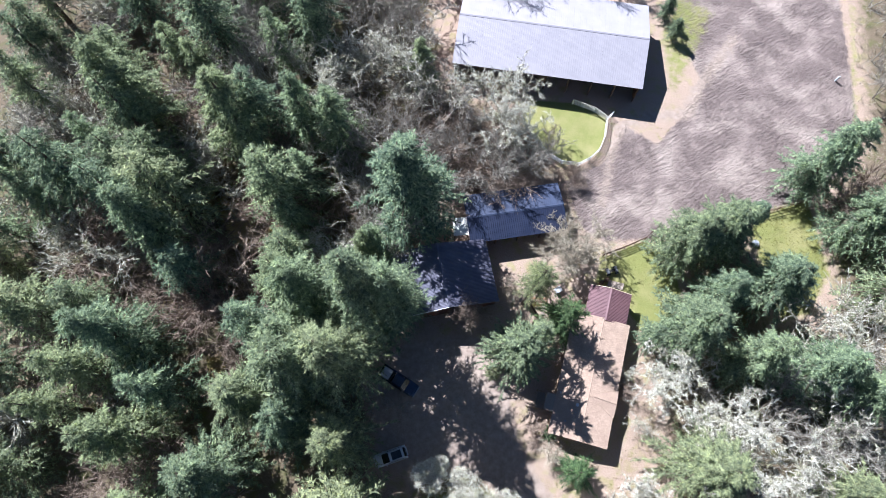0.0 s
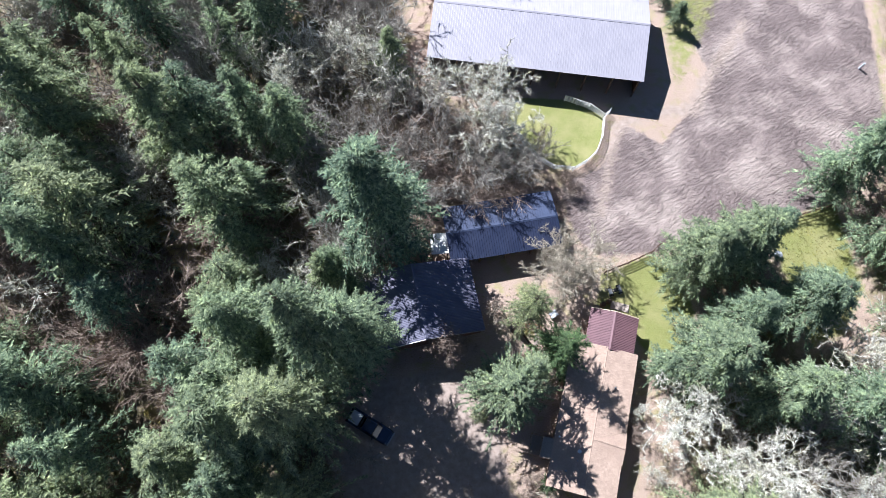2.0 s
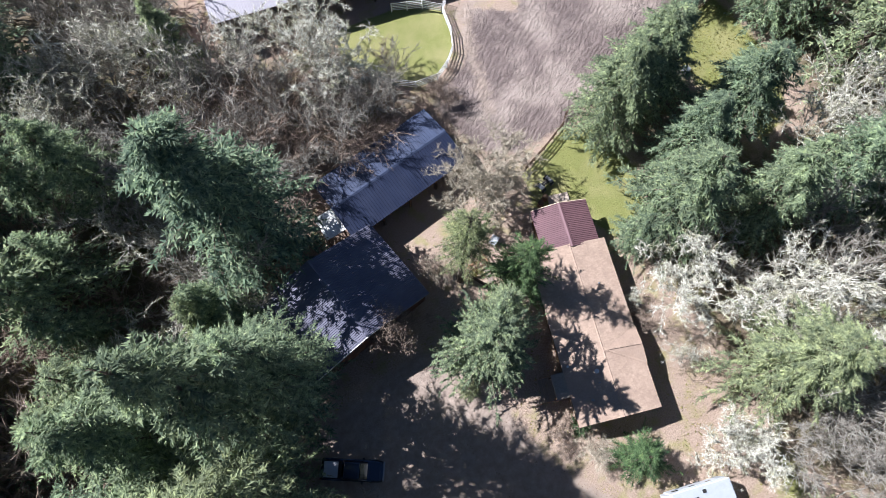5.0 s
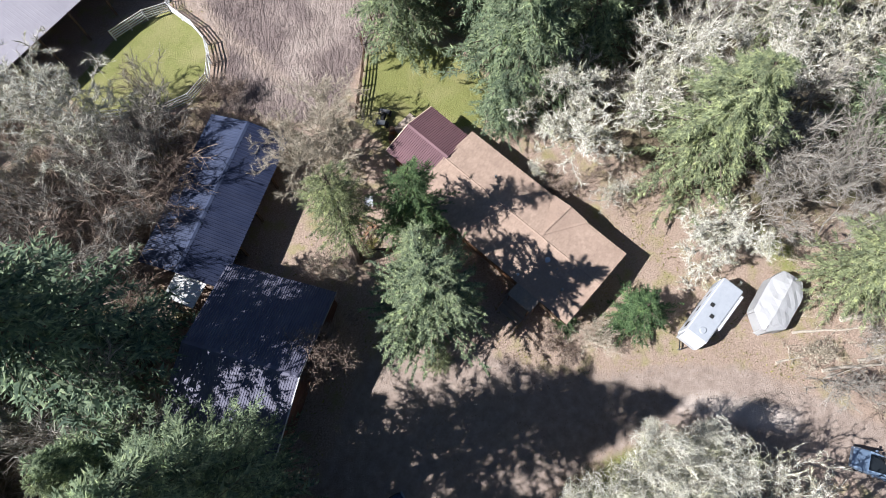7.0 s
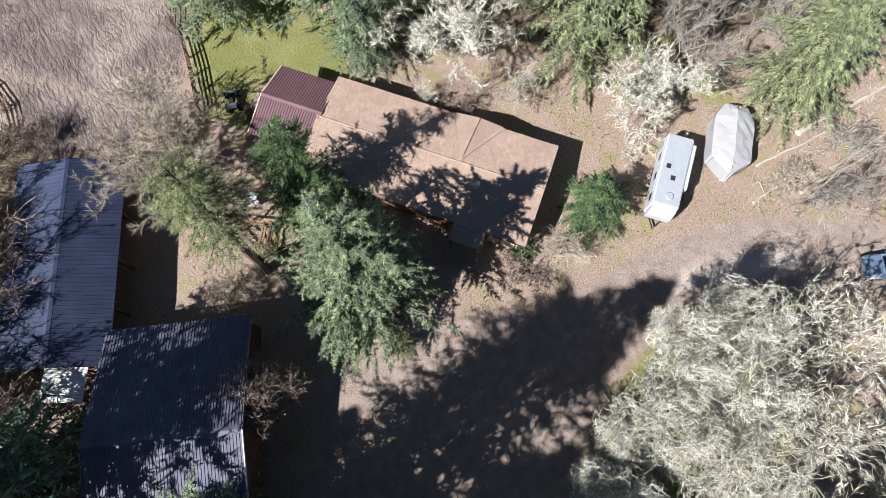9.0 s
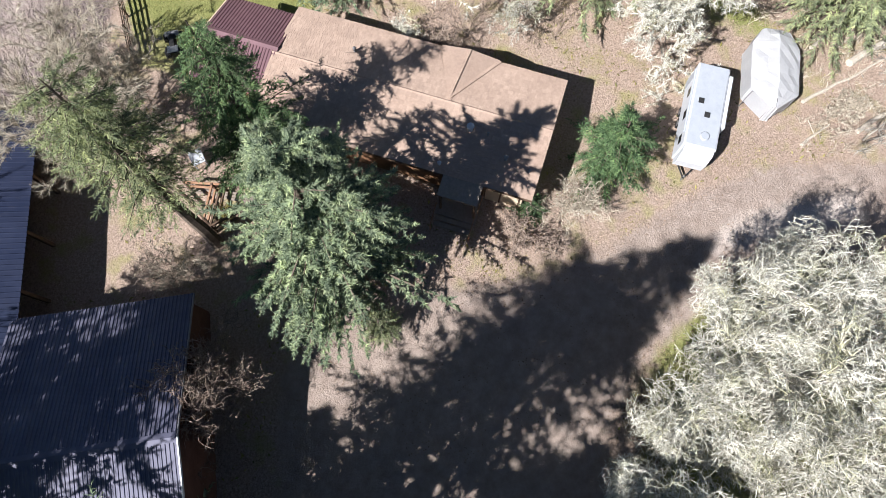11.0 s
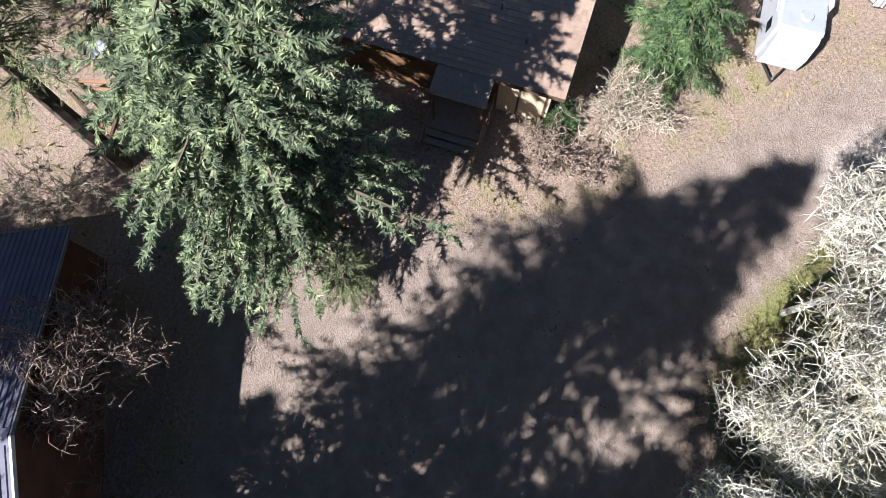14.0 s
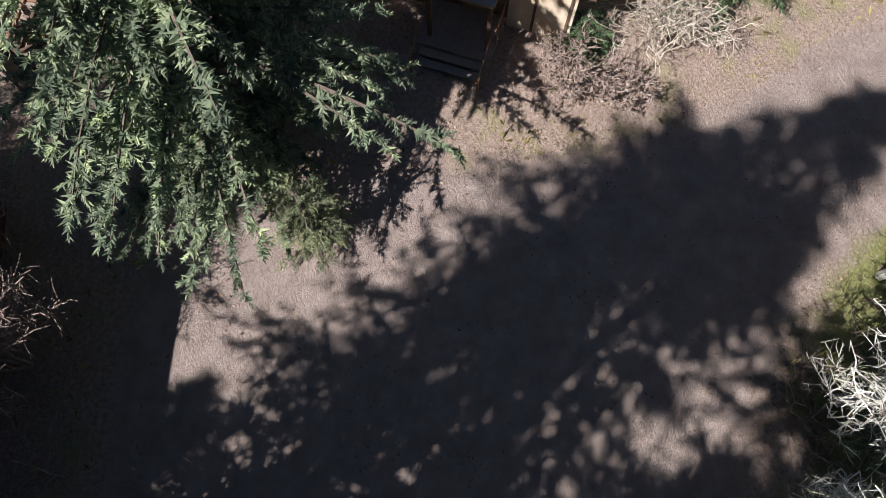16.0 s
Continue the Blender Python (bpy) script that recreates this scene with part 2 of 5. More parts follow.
def ground_material():
    """Litter, ploughed soil, grass and dirt, laid by the sheet's own layers."""
    m = Nodes("ground", 0.95)
    at = m.t.nodes.new("ShaderNodeAttribute")
    at.attribute_name = "layers"
    sep = m.t.nodes.new("ShaderNodeSeparateColor")
    m.link(at.outputs["Color"], sep.inputs[0])
    edge = m.math("MULTIPLY", m.math("SUBTRACT", m.noise(0.9, 6, 0.7), 0.5), 0.9)

    def mask(k):
        x = m.math("ADD", sep.outputs[k], edge)
        return m.math("MULTIPLY", m.math("SUBTRACT", x, 0.36), 3.6, clamp=True)

    fine, grit, big = m.noise(7, 6, 0.75), m.noise(34, 4, 0.8), m.noise(0.22, 4, 0.6)
    litter = m.ramp(fine, (0.28, (0.148, 0.109, 0.082)), (0.48, (0.343, 0.257, 0.200)), (0.7, (0.549, 0.429, 0.348)))
    litter = m.mix(m.ramp(m.noise(0.5, 5), (0.52, (0.0,) * 3), (0.68, (0.75,) * 3)), litter, (0.286, 0.269, 0.103))
    litter = m.mix(m.ramp(grit, (0.5, (0.0,) * 3), (0.72, (0.5,) * 3)), litter, (0.641, 0.527, 0.429))
    # ploughed field
    rot = m.t.nodes.new("ShaderNodeMapping")
    rot.vector_type = "TEXTURE"
    rot.inputs["Rotation"].default_value = (0, 0, radians(ROWS))
    m.link(m.coords(), rot.inputs["Vector"])
    rot.inputs["Scale"].default_value = (0.72, 0.33, 1.0)
    rows = m.ramp(m.noise(0.8, 5, 0.68, 0.35, rot.outputs[0]), (0.42, (0.0,) * 3), (0.6, (1.0,) * 3))
    furrow = m.math("MULTIPLY", rows, m.ramp(big, (0.35, (0.25,) * 3), (0.6, (1.0,) * 3)))
    soil = m.ramp(fine, (0.25, (0.135, 0.103, 0.094)), (0.75, (0.285, 0.229, 0.212)))
    soil = m.mix(m.math("MULTIPLY", furrow, 0.42), soil, (0.092, 0.066, 0.067))
    soil = m.mix(m.ramp(m.noise(0.16, 5, 0.6), (0.46, (0.0,) * 3), (0.64, (0.85,) * 3)), soil, (0.40, 0.33, 0.29))
    # grass
    grass = m.ramp(fine, (0.25, (0.123, 0.145, 0.044)), (0.5, (0.220, 0.233, 0.075)), (0.75, (0.326, 0.312, 0.135)))
    grass = m.mix(m.ramp(big, (0.45, (0.0,) * 3), (0.65, (0.6,) * 3)), grass, (0.334, 0.304, 0.145))
    # packed dirt
    dirt = m.ramp(m.noise(1.3, 6, 0.7), (0.3, (0.255, 0.198, 0.163)), (0.7, (0.422, 0.343, 0.290)))
    dirt = m.mix(m.ramp(grit, (0.45, (0.0,) * 3), (0.75, (0.22,) * 3)), dirt, (0.440, 0.370, 0.308))
    dust = m.math("MULTIPLY", m.math("SUBTRACT", m.math("ADD", sep.outputs[2], m.math("MULTIPLY", edge, 0.5)), 1.15), 3.0, clamp=True)
    dirt = m.mix(dust, dirt, (0.60, 0.52, 0.46))
    # wood floor: humus and moss, with the shade under the trees put into the colour
    shaded_humus = m.ramp(fine, (0.3, (0.085, 0.067, 0.046)), (0.55, (0.185, 0.145, 0.098)), (0.75, (0.31, 0.245, 0.175)))
    shaded_humus = m.mix(m.ramp(m.noise(0.45, 4), (0.48, (0.0,) * 3), (0.64, (0.7,) * 3)), shaded_humus, (0.11, 0.12, 0.04))
    litter = m.mix(m.math("MULTIPLY", m.math("SUBTRACT", m.math("ADD", at.outputs["Alpha"], edge), 0.36), 2.0, clamp=True), litter, shaded_humus)
    c = m.mix(mask(0), litter, soil)
    c = m.mix(mask(1), c, grass)
    c = m.mix(mask(2), c, dirt)
    m.colour(c)
    h = m.math("ADD", m.math("MULTIPLY", fine, 0.7), m.math("MULTIPLY", m.math("MULTIPLY", furrow, mask(0)), 1.5))
    h = m.math("ADD", h, m.math("MULTIPLY", grit, 0.35))
    m.bump(h, 0.9, 0.16)
    return m.mat


M_GROUND = ground_material()


# ---- mesh helpers ----
def mesh_of(name, V, F, mats, idx=None):
    me = bpy.data.meshes.new(name)
    me.from_pydata(np.asarray(V, float).tolist(), [], [list(f) for f in F] if not isinstance(F, np.ndarray) else F.tolist())
    for m in mats if isinstance(mats, (list, tuple)) else [mats]:
        me.materials.append(m)
    if idx is not None:
        me.polygons.foreach_set("material_index", idx)
    me.update()
    return me


def part(name, shape, material, parent, label=""):
    """One mesh object under a thing or a part; shape: a bmesh or a mesh."""
    if isinstance(shape, bmesh.types.BMesh):
        me = bpy.data.meshes.new(name)
        bmesh.ops.recalc_face_normals(shape, faces=shape.faces[:])
        shape.to_mesh(me)
        shape.free()
        me.materials.append(material)
    else:
        me = shape
    ob = new(name, me)
    ob.parent = parent
    return tagged(ob, label)


def thing(name, m, label, category, group="", kind=""):
    ob = new(name)
    ob.matrix_basis = m
    ob.empty_display_size = 0.3
    return tagged(ob, label, category, group, kind)


def box(bm, x0, x1, y0, y1, z0, z1, bevel=0.0, m=None):
    r = bmesh.ops.create_cube(bm, size=1)
    mt = Matrix.Translation(((x0 + x1) / 2, (y0 + y1) / 2, (z0 + z1) / 2)) @ Matrix.Diagonal((x1 - x0, y1 - y0, z1 - z0, 1))
    bmesh.ops.transform(bm, matrix=(m or Matrix()) @ mt, verts=r["verts"])
    if bevel:
        es = list({e for v in r["verts"] for e in v.link_edges})
        bmesh.ops.bevel(bm, geom=es, offset=bevel, segments=2, affect="EDGES", profile=0.6)
    return bm


def boxed(*a, **k):
    return box(bmesh.new(), *a, **k)


def cyl(r, h, seg=16, r2=None, m=None):
    bm = bmesh.new()
    bmesh.ops.create_cone(bm, cap_ends=True, segments=seg, radius1=r, radius2=r if r2 is None else r2, depth=h, matrix=m or Matrix())
    return bm


def beam(a, b, w, h):
    """A squared timber from a to b."""
    a, b = Vector(a), Vector(b)
    bm = bmesh.new()
    r = bmesh.ops.create_cube(bm, size=1)
    turn = (b - a).to_track_quat("X", "Z").to_matrix().to_4x4()
    bmesh.ops.transform(bm, matrix=Matrix.Translation((a + b) / 2) @ turn @ Matrix.Diagonal(((b - a).length, w, h, 1)), verts=r["verts"])
    bmesh.ops.bevel(bm, geom=bm.edges[:], offset=min(w, h) * 0.12, segments=1, affect="EDGES")
    return bm


def tubes(P0, P1, R0, R1, sides=3):
    """Tapered prisms along many short lengths at once: vertices and faces."""
    P0, P1, R0, R1 = (np.asarray(v, float) for v in (P0, P1, R0, R1))
    d = P1 - P0
    d /= np.linalg.norm(d, axis=1, keepdims=True) + 1e-9
    a = np.cross(d, np.where(np.abs(d[:, 2:]) > 0.9, [[1.0, 0, 0]], [[0, 0, 1.0]]))
    a /= np.linalg.norm(a, axis=1, keepdims=True) + 1e-9
    b = np.cross(d, a)
    ring = [math.tau * k / sides for k in range(sides)]
    V = np.stack([P0 + (a * math.cos(w) + b * math.sin(w)) * R0[:, None] for w in ring] + [P1 + (a * math.cos(w) + b * math.sin(w)) * R1[:, None] for w in ring], 1)
    n = len(P0)
    F = np.array([[k, (k + 1) % sides, (k + 1) % sides + sides, k + sides] for k in range(sides)])
    return V.reshape(-1, 3), (F[None] + (np.arange(n) * 2 * sides)[:, None, None]).reshape(-1, 4)


def limb(P, R, sides=8):
    """One unbroken tapering tube through many points, closed at its ends."""
    bm = bmesh.new()
    rings = []
    for k, (p, r) in enumerate(zip(P, R)):
        d = (P[min(k + 1, len(P) - 1)] - P[max(k - 1, 0)]).normalized()
        a = d.orthogonal().normalized() if abs(d.z) > 0.9 else d.cross(Vector((0, 0, 1))).normalized()
        b = d.cross(a)
        rings.append([bm.verts.new(p + (a * math.cos(math.tau * j / sides) + b * math.sin(math.tau * j / sides)) * r) for j in range(sides)])
    for a, b in zip(rings, rings[1:]):
        for j in range(sides):
            bm.faces.new((a[j], a[(j + 1) % sides], b[(j + 1) % sides], b[j]))
    bm.faces.new(rings[0])
    bm.faces.new(rings[-1][::-1])
    return bm


def blades(B, D, S, L, W):
    """Rhombic sprays: base, way, side way, length, width."""
    L, W = np.asarray(L)[:, None], np.asarray(W)[:, None]
    V = np.stack([B, B + D * L * 0.45 + S * W, B + D * L, B + D * L * 0.45 - S * W], 1)
    return V.reshape(-1, 3), np.arange(4 * len(B)).reshape(-1, 4)


def needles(B, D, S, L, W):
    """Slim pointed sprays: base, way, side way, length, half width."""
    L, W = np.asarray(L)[:, None], np.asarray(W)[:, None]
    V = np.stack([B - S * W, B + S * W, B + D * L], 1)
    return V.reshape(-1, 3), np.arange(3 * len(B)).reshape(-1, 3)


def unit(v):
    return v / (np.linalg.norm(v, axis=-1, keepdims=True) + 1e-9)


# ---- trees ----
def fir_meshes(seed, h, r, boughs, sprays, mat, low=0.1, droop=0.35, shape=0.8, blade=1.0, fan=5, thin=0.13, joints=3, needle=0.42, loose=0.3, wild=0.22, gap=0.0, airy=0.0):
    """A conifer: trunk and bough wood, and a crown of drooping boughs, each a flat uneven fan of twigs set with needle sprays."""
    g = np.random.default_rng(seed)
    zt = np.linspace(0, 1, 9)
    wob = np.cumsum(g.normal(0, 0.05, (9, 2)), 0) * (h / 20)
    axis = np.column_stack([wob, zt * h])
    rad = (0.006 * h + 0.14 * h**0.3) * 0.9 * (1 - zt) ** 0.8 + 0.02
    segs = [tubes(axis[:-1], axis[1:], rad[:-1], rad[1:], 7)]
    f = low + (0.985 - low) * g.random(boughs) ** 0.85
    az = np.arange(boughs) * 2.39996 + g.normal(0, 0.4, boughs)
    lump = 1 + 0.2 * np.sin(az * 2 + 3 * f * 6.28 + seed) + 0.14 * np.sin(az * 5 - 17 * f + 2 * seed) + g.normal(0, 0.2, boughs)
    ln = r * ((1 - f) ** shape * np.minimum(1, 0.55 + (f - low) * 2.2)) * lump.clip(0.35, 1.6) + 0.3
    if gap:
        keep = np.sin(az * 3 + seed) + np.sin(f * 31 + az) + g.normal(0, 0.6, boughs) > -2.0 + 2.0 * gap + 2.4 * airy * np.maximum(0, f - 0.35)
        f, az, ln = f[keep], az[keep], ln[keep]
        boughs = len(f)
    out = np.column_stack([np.cos(az), np.sin(az), 0 * az])
    base = np.column_stack([np.interp(f, zt, axis[:, 0]), np.interp(f, zt, axis[:, 1]), f * h])
    up0 = 0.4 * (f - 0.35) + g.normal(0, 0.13, boughs)

    def along(s):
        sag = up0[:, None] * s - droop * s**1.8
        return base[:, None] + out[:, None] * (ln[:, None] * s)[..., None] + np.array([0, 0, 1.0]) * (ln[:, None] * sag)[..., None]

    st = np.linspace(0, 1, joints)[None] * np.ones((boughs, 1))
    pts = along(st)
    rr = (0.012 + 0.012 * ln)[:, None] * (1 - 0.8 * st)
    segs.append(tubes(pts[:, :-1].reshape(-1, 3), pts[:, 1:].reshape(-1, 3), rr[:, :-1].ravel(), rr[:, 1:].ravel(), 3))
    wood = mesh_of("trunk", np.concatenate([s[0] for s in segs]), np.concatenate([segs[0][1], segs[1][1] + len(segs[0][0])]), M_TRUNK)
    s = 0.08 + 0.92 * ((np.arange(sprays)[None] + g.random((boughs, sprays))) / sprays) ** 0.85
    B = along(s)
    side = np.cross(out, [0, 0, 1.0])
    sign = np.where((np.arange(sprays)[None] + np.arange(boughs)[:, None]) % 2, -1, 1)
    D = out[:, None] * (0.4 + 0.4 * g.random((boughs, sprays, 1)) + 0.6 * (s**3)[..., None]) + side[:, None] * (sign * (0.5 + 0.6 * g.random((boughs, sprays))) * (1.2 - s))[..., None]
    D = D + g.normal(0, wild, D.shape)
    D[..., 2] += g.normal(-0.1, 0.14, (boughs, sprays)) - droop * 0.6 * s
    D = unit(D)
    S = unit(np.cross(D, g.normal(0, 0.35, (boughs, sprays, 3)) + [0, 0, 1.0]))
    L = blade * (0.45 + 0.5 * g.random((boughs, sprays)) + 0.5 * (1 - s)) * (0.4 + 0.6 * np.minimum(1, ln[:, None] / 2.4))
    B, D, S, L = B.reshape(-1, 3), D.reshape(-1, 3), S.reshape(-1, 3), L.ravel()
    t = (np.arange(fan)[None, :, None] + g.random((len(B), fan, 1))) / fan
    w = np.where(np.arange(fan) % 2, -1, 1)[None, :, None] * (0.7 + 0.5 * g.random((len(B), fan, 1))) * (1.2 - t)
    B2 = B[:, None] + D[:, None] * (L[:, None, None] * t * 0.9) - np.array([0, 0, 1.0]) * (L[:, None, None] * 0.2 * t**2)
    D2 = unit(D[:, None] * 0.75 + S[:, None] * w + g.normal(0, loose, (len(B), fan, 3)) + [0, 0, -0.15])
    S2 = unit(np.cross(D2, g.normal(0, 0.5, D2.shape) + [0, 0, 1.0]))
    L2 = L[:, None] * (needle * (0.7 + 0.6 * g.random((len(B), fan))) * (1.25 - 0.7 * t[..., 0]))
    L2 = L2.ravel()
    V, F = needles(B2.reshape(-1, 3), D2.reshape(-1, 3), S2.reshape(-1, 3), L2, L2 * thin)
    return wood, mesh_of("crown", V, F, mat)


def branching(g, h, spread, stems, depth, fan, crook, up, first, clean=0):
    """Lengths of a leafless tree: starts, ends and radii, limb by limb to the twigs."""
    P0, P1, R0, R1 = [], [], [], []
    todo = []
    for k in range(stems):
        a = math.tau * k / stems + g.random() * 1.5
        lean = spread * (0.35 if stems > 1 else 0.08) * (0.6 + 0.7 * g.random())
        d = np.array([math.cos(a) * lean, math.sin(a) * lean, 1.0])
        todo.append((np.array([math.cos(a) * 0.15, math.sin(a) * 0.15, 0.0]), unit(d), h * first, 0.016 * h / stems**0.4, 0))
    while todo:
        p, d, ln, r, k = todo.pop()
        n = 4 if k < 2 else 3 if k < depth else 2
        for j in range(n):
            d = unit(d + g.normal(0, crook * (0.75 + 0.3 * k), 3) + [0, 0, up])
            q = p + d * ln / n
            r2 = r * (0.86 if k < depth else 0.72)
            P0.append(p), P1.append(q), R0.append(r), R1.append(r2)
            p, r = q, r2
            if k < depth and (j > clean or k > 0):
                for _ in range(fan if j == n - 1 else max(1, fan - 1)):
                    e = g.normal(0, 1, 3)
                    e = unit(e - d * (e @ d))
                    w = unit(d * (0.55 + 0.4 * g.random()) + e * spread * (0.6 + 0.5 * g.random()) + [0, 0, 0.12])
                    todo.append((p, w, ln * (0.52 + 0.22 * g.random()), r * 0.62, k + 1))
    return P0, P1, R0, R1


def bare_meshes(seed, h, mat, spread=0.9, stems=1, depth=4, fan=2, crook=0.16, up=0.03, first=0.42, twig=0.016, fuzz=0.0, wood_mat=None, stub=0.0, mist=0, reach=0.6, limbs=False, clean=0, span=0.0):
    """A leafless tree: thick wood as one mesh, the fine twigs with their lichen as another.
    stub: short forked lichen-crusted spurs for each thin length; mist: fine end twigs in all."""
    g = np.random.default_rng(seed)
    P0, P1, R0, R1 = (np.array(v) for v in branching(g, h, spread, stems, depth, fan, crook, up, first, clean))
    if span:
        ring = np.hypot(P1[:, 0], P1[:, 1]) < h * span * (1 + 0.15 * np.sin(3 * np.arctan2(P1[:, 1], P1[:, 0]) + seed))
        P0, P1, R0, R1 = P0[ring], P1[ring], R0[ring], R1[ring]
    k = h / P1[:, 2].max()
    P0, P1 = P0 * k, P1 * k
    if mist:
        R0, R1 = R0 * 0.75, R1 * 0.75
    R0, R1 = np.maximum(R0, twig), np.maximum(R1, twig * 0.7)
    thick = R0 > max(0.03, 1.3 * twig)
    V, F = tubes(P0[thick], P1[thick], R0[thick], R1[thick], 5)
    A, E, RA, RE = P0[~thick], P1[~thick], R0[~thick], R1[~thick]
    if limbs:
        V2, F2 = tubes(A, E, RA, RE, 3)
        F = np.concatenate([F, F2 + len(V)])
        V = np.concatenate([V, V2])
    wood = mesh_of("trunk", V, F, wood_mat or mat)
    if stub:
        n = int(stub * len(A))
        pick = g.integers(0, len(A), n)
        t = g.random((n, 1))
        B = A[pick] * (1 - t) + E[pick] * t
        D = unit(g.normal(0, 1, (n, 3)) + 0.5 * unit(E[pick] - A[pick]) + [0, 0, 0.35])
        C = B + D * (0.12 + 0.26 * g.random((n, 1)))
        C2 = C + unit(D + g.normal(0, 0.7, (n, 3))) * (0.08 + 0.18 * g.random((n, 1)))
        rr = twig * (0.7 + 0.4 * g.random(n))
        k = 0 if limbs else len(A)
        A, E = np.concatenate([A[:k], B, C]), np.concatenate([E[:k], C, C2])
        RA, RE = np.concatenate([RA[:k], rr, rr * 0.8]), np.concatenate([RE[:k], rr * 0.8, rr * 0.5])
    V, F = tubes(A, E, RA, RE, 3)
    F = F.tolist()
    if mist:
        pick = g.integers(0, (~thick).sum(), mist)
        t = g.random((mist, 1))
        a, e = P0[~thick][pick], P1[~thick][pick]
        B = a * (1 - t) + e * t
        D = unit(unit(e - a) + g.normal(0, 0.55, (mist, 3)) + [0, 0, 0.2])
        S = unit(np.cross(D, g.normal(0, 1, (mist, 3))))
        L = reach * (0.4 + 0.8 * g.random(mist))
        V2, F2 = needles(B, D, S, L, np.full(mist, twig * (1.3 if limbs else 0.8)))
        F += (F2 + len(V)).tolist()
        V = np.concatenate([V, V2])
    if fuzz:
        n = int(fuzz * (~thick).sum())
        pick = g.integers(0, (~thick).sum(), n)
        t = g.random((n, 1))
        B = P0[~thick][pick] * (1 - t) + P1[~thick][pick] * t
        D = unit(g.normal(0, 1, (n, 3)))
        S = unit(np.cross(D, g.normal(0, 1, (n, 3))))
        L = 0.05 + 0.1 * g.random(n)
        V2, F2 = blades(B, D, S, L, L * 0.3)
        F += (F2 + len(V)).tolist()
        V = np.concatenate([V, V2])
    return wood, mesh_of("crown", V, F, mat)


def tree(kind, meshes, label, category, group):
    ob = thing(kind, pose(0, 0, 0), label, category, group)
    part("trunk", meshes[0], None, ob)
    part("crown", meshes[1], None, ob)
    return ob


def planted(x, y, s=1.0, turn=0.0, tall=1.0, lean=0.0, z=-0.05):
    return pose(x, y, z, lean, 0, turn) @ Matrix.Diagonal((s, s, s * tall, 1))


def plant(proto, used, x, y, s, turn, tall=1.0, lean=0.0, label="", z=-0.05):
    """The first planting moves the tree itself, the next ones copy it."""
    if proto.name not in used:
        used.add(proto.name)
        proto.matrix_basis = planted(x, y, s, turn, tall, lean, z)
        ob = proto
    else:
        ob = copy_thing(proto, Matrix())
        ob.matrix_basis = planted(x, y, s, turn, tall, lean, z)
    return tagged(ob, label)


# ---- ground ----
def inside(X, Y, poly):
    """Signed distance to a closed outline, positive inside."""
    p = np.array(poly, float)
    q = np.roll(p, -1, 0)
    best = np.full(X.shape, 1e9)
    odd = np.zeros(X.shape, bool)
    for (ax, ay), (bx, by) in zip(p, q):
        ex, ey = bx - ax, by - ay
        t = np.clip(((X - ax) * ex + (Y - ay) * ey) / (ex * ex + ey * ey), 0, 1)
        best = np.minimum(best, np.hypot(X - ax - t * ex, Y - ay - t * ey))
        cross = (ay > Y) != (by > Y)
        odd ^= cross & (X < (bx - ax) * (Y - ay) / (by - ay + 1e-12) + ax)
    return np.where(odd, best, -best)


FIELD = [(20.2, 33.5), (21.6, 30.5), (24.3, 29), (31, 29.3), (48, 33.5), (57, 36), (66, 44), (68, 72), (60, 95), (38, 95), (40, 64), (42.5, 56), (38, 49.5), (34, 45), (29, 48.5), (27.3, 45), (24.8, 41.5), (21.2, 40.3), (19.4, 38.6)]
PEN = [(12.6, 49), (16.6, 43.2), (18.5, 41.6), (21.3, 41.5), (24.2, 43.3), (25.8, 46), (26.5, 49.6), (21.5, 52.4), (14, 53)]
LAWN = [(23.6, 26.5), (30.2, 29), (33.5, 28), (35, 21), (33, 17), (28.5, 15.6), (25.8, 20.5), (22.5, 22.5)]
LAWN_FAR = [(46.5, 29.5), (47, 33), (56, 35.8), (57, 24), (53, 18), (49, 17)]
DRIVE = [(-9, 12.5), (-4, 14), (4, 15), (8, 14), (9.4, 9), (9.8, 4), (10.6, 0), (12, -2.8), (15.4, -7.6), (18, -13), (18.5, -19), (18.5, -60), (13, -60), (13.4, -20), (11, -10.5), (6, -5), (2, -2.6), (-3, -2.8), (-9, -3.5)]
TRACK = [(23.3, 34.5), (25.5, 43), (27.6, 49.2), (32.6, 51.2), (38.2, 51.6), (41.8, 57.4), (48.4, 66), (50.2, 64.6), (43.8, 56), (39.9, 49), (33.4, 48.8), (29.6, 47.4), (27.3, 42), (25.2, 34.1)]
MOSS = [(26.5, -15), (28.2, -10.5), (30.5, -9), (31.5, -12), (29.5, -15)]

GREEN = [(14.5, -7.5), (16.5, -3.5), (18.5, -1.2), (20.5, -2.5), (20, -6.2), (17, -7.8)]
DUST = [(12.2, -9.3), (14.0, -10.2), (15.6, -14.2), (16.6, -18.5), (14.8, -18.5), (13.6, -14.5)]
MOSS_EDGE = [(1.5, -4.9), (4.2, -5.2), (6.9, -6.2), (9, -8.3), (11.2, -11.5), (9.5, -13), (6, -10), (2, -8)]


WEEDY = [(36.5, 51.5), (39.5, 56), (43, 62), (47, 70), (40, 75), (36, 66)]
STRIP = [(64.6, 46), (66.2, 46), (71.2, 72), (69.2, 72)]
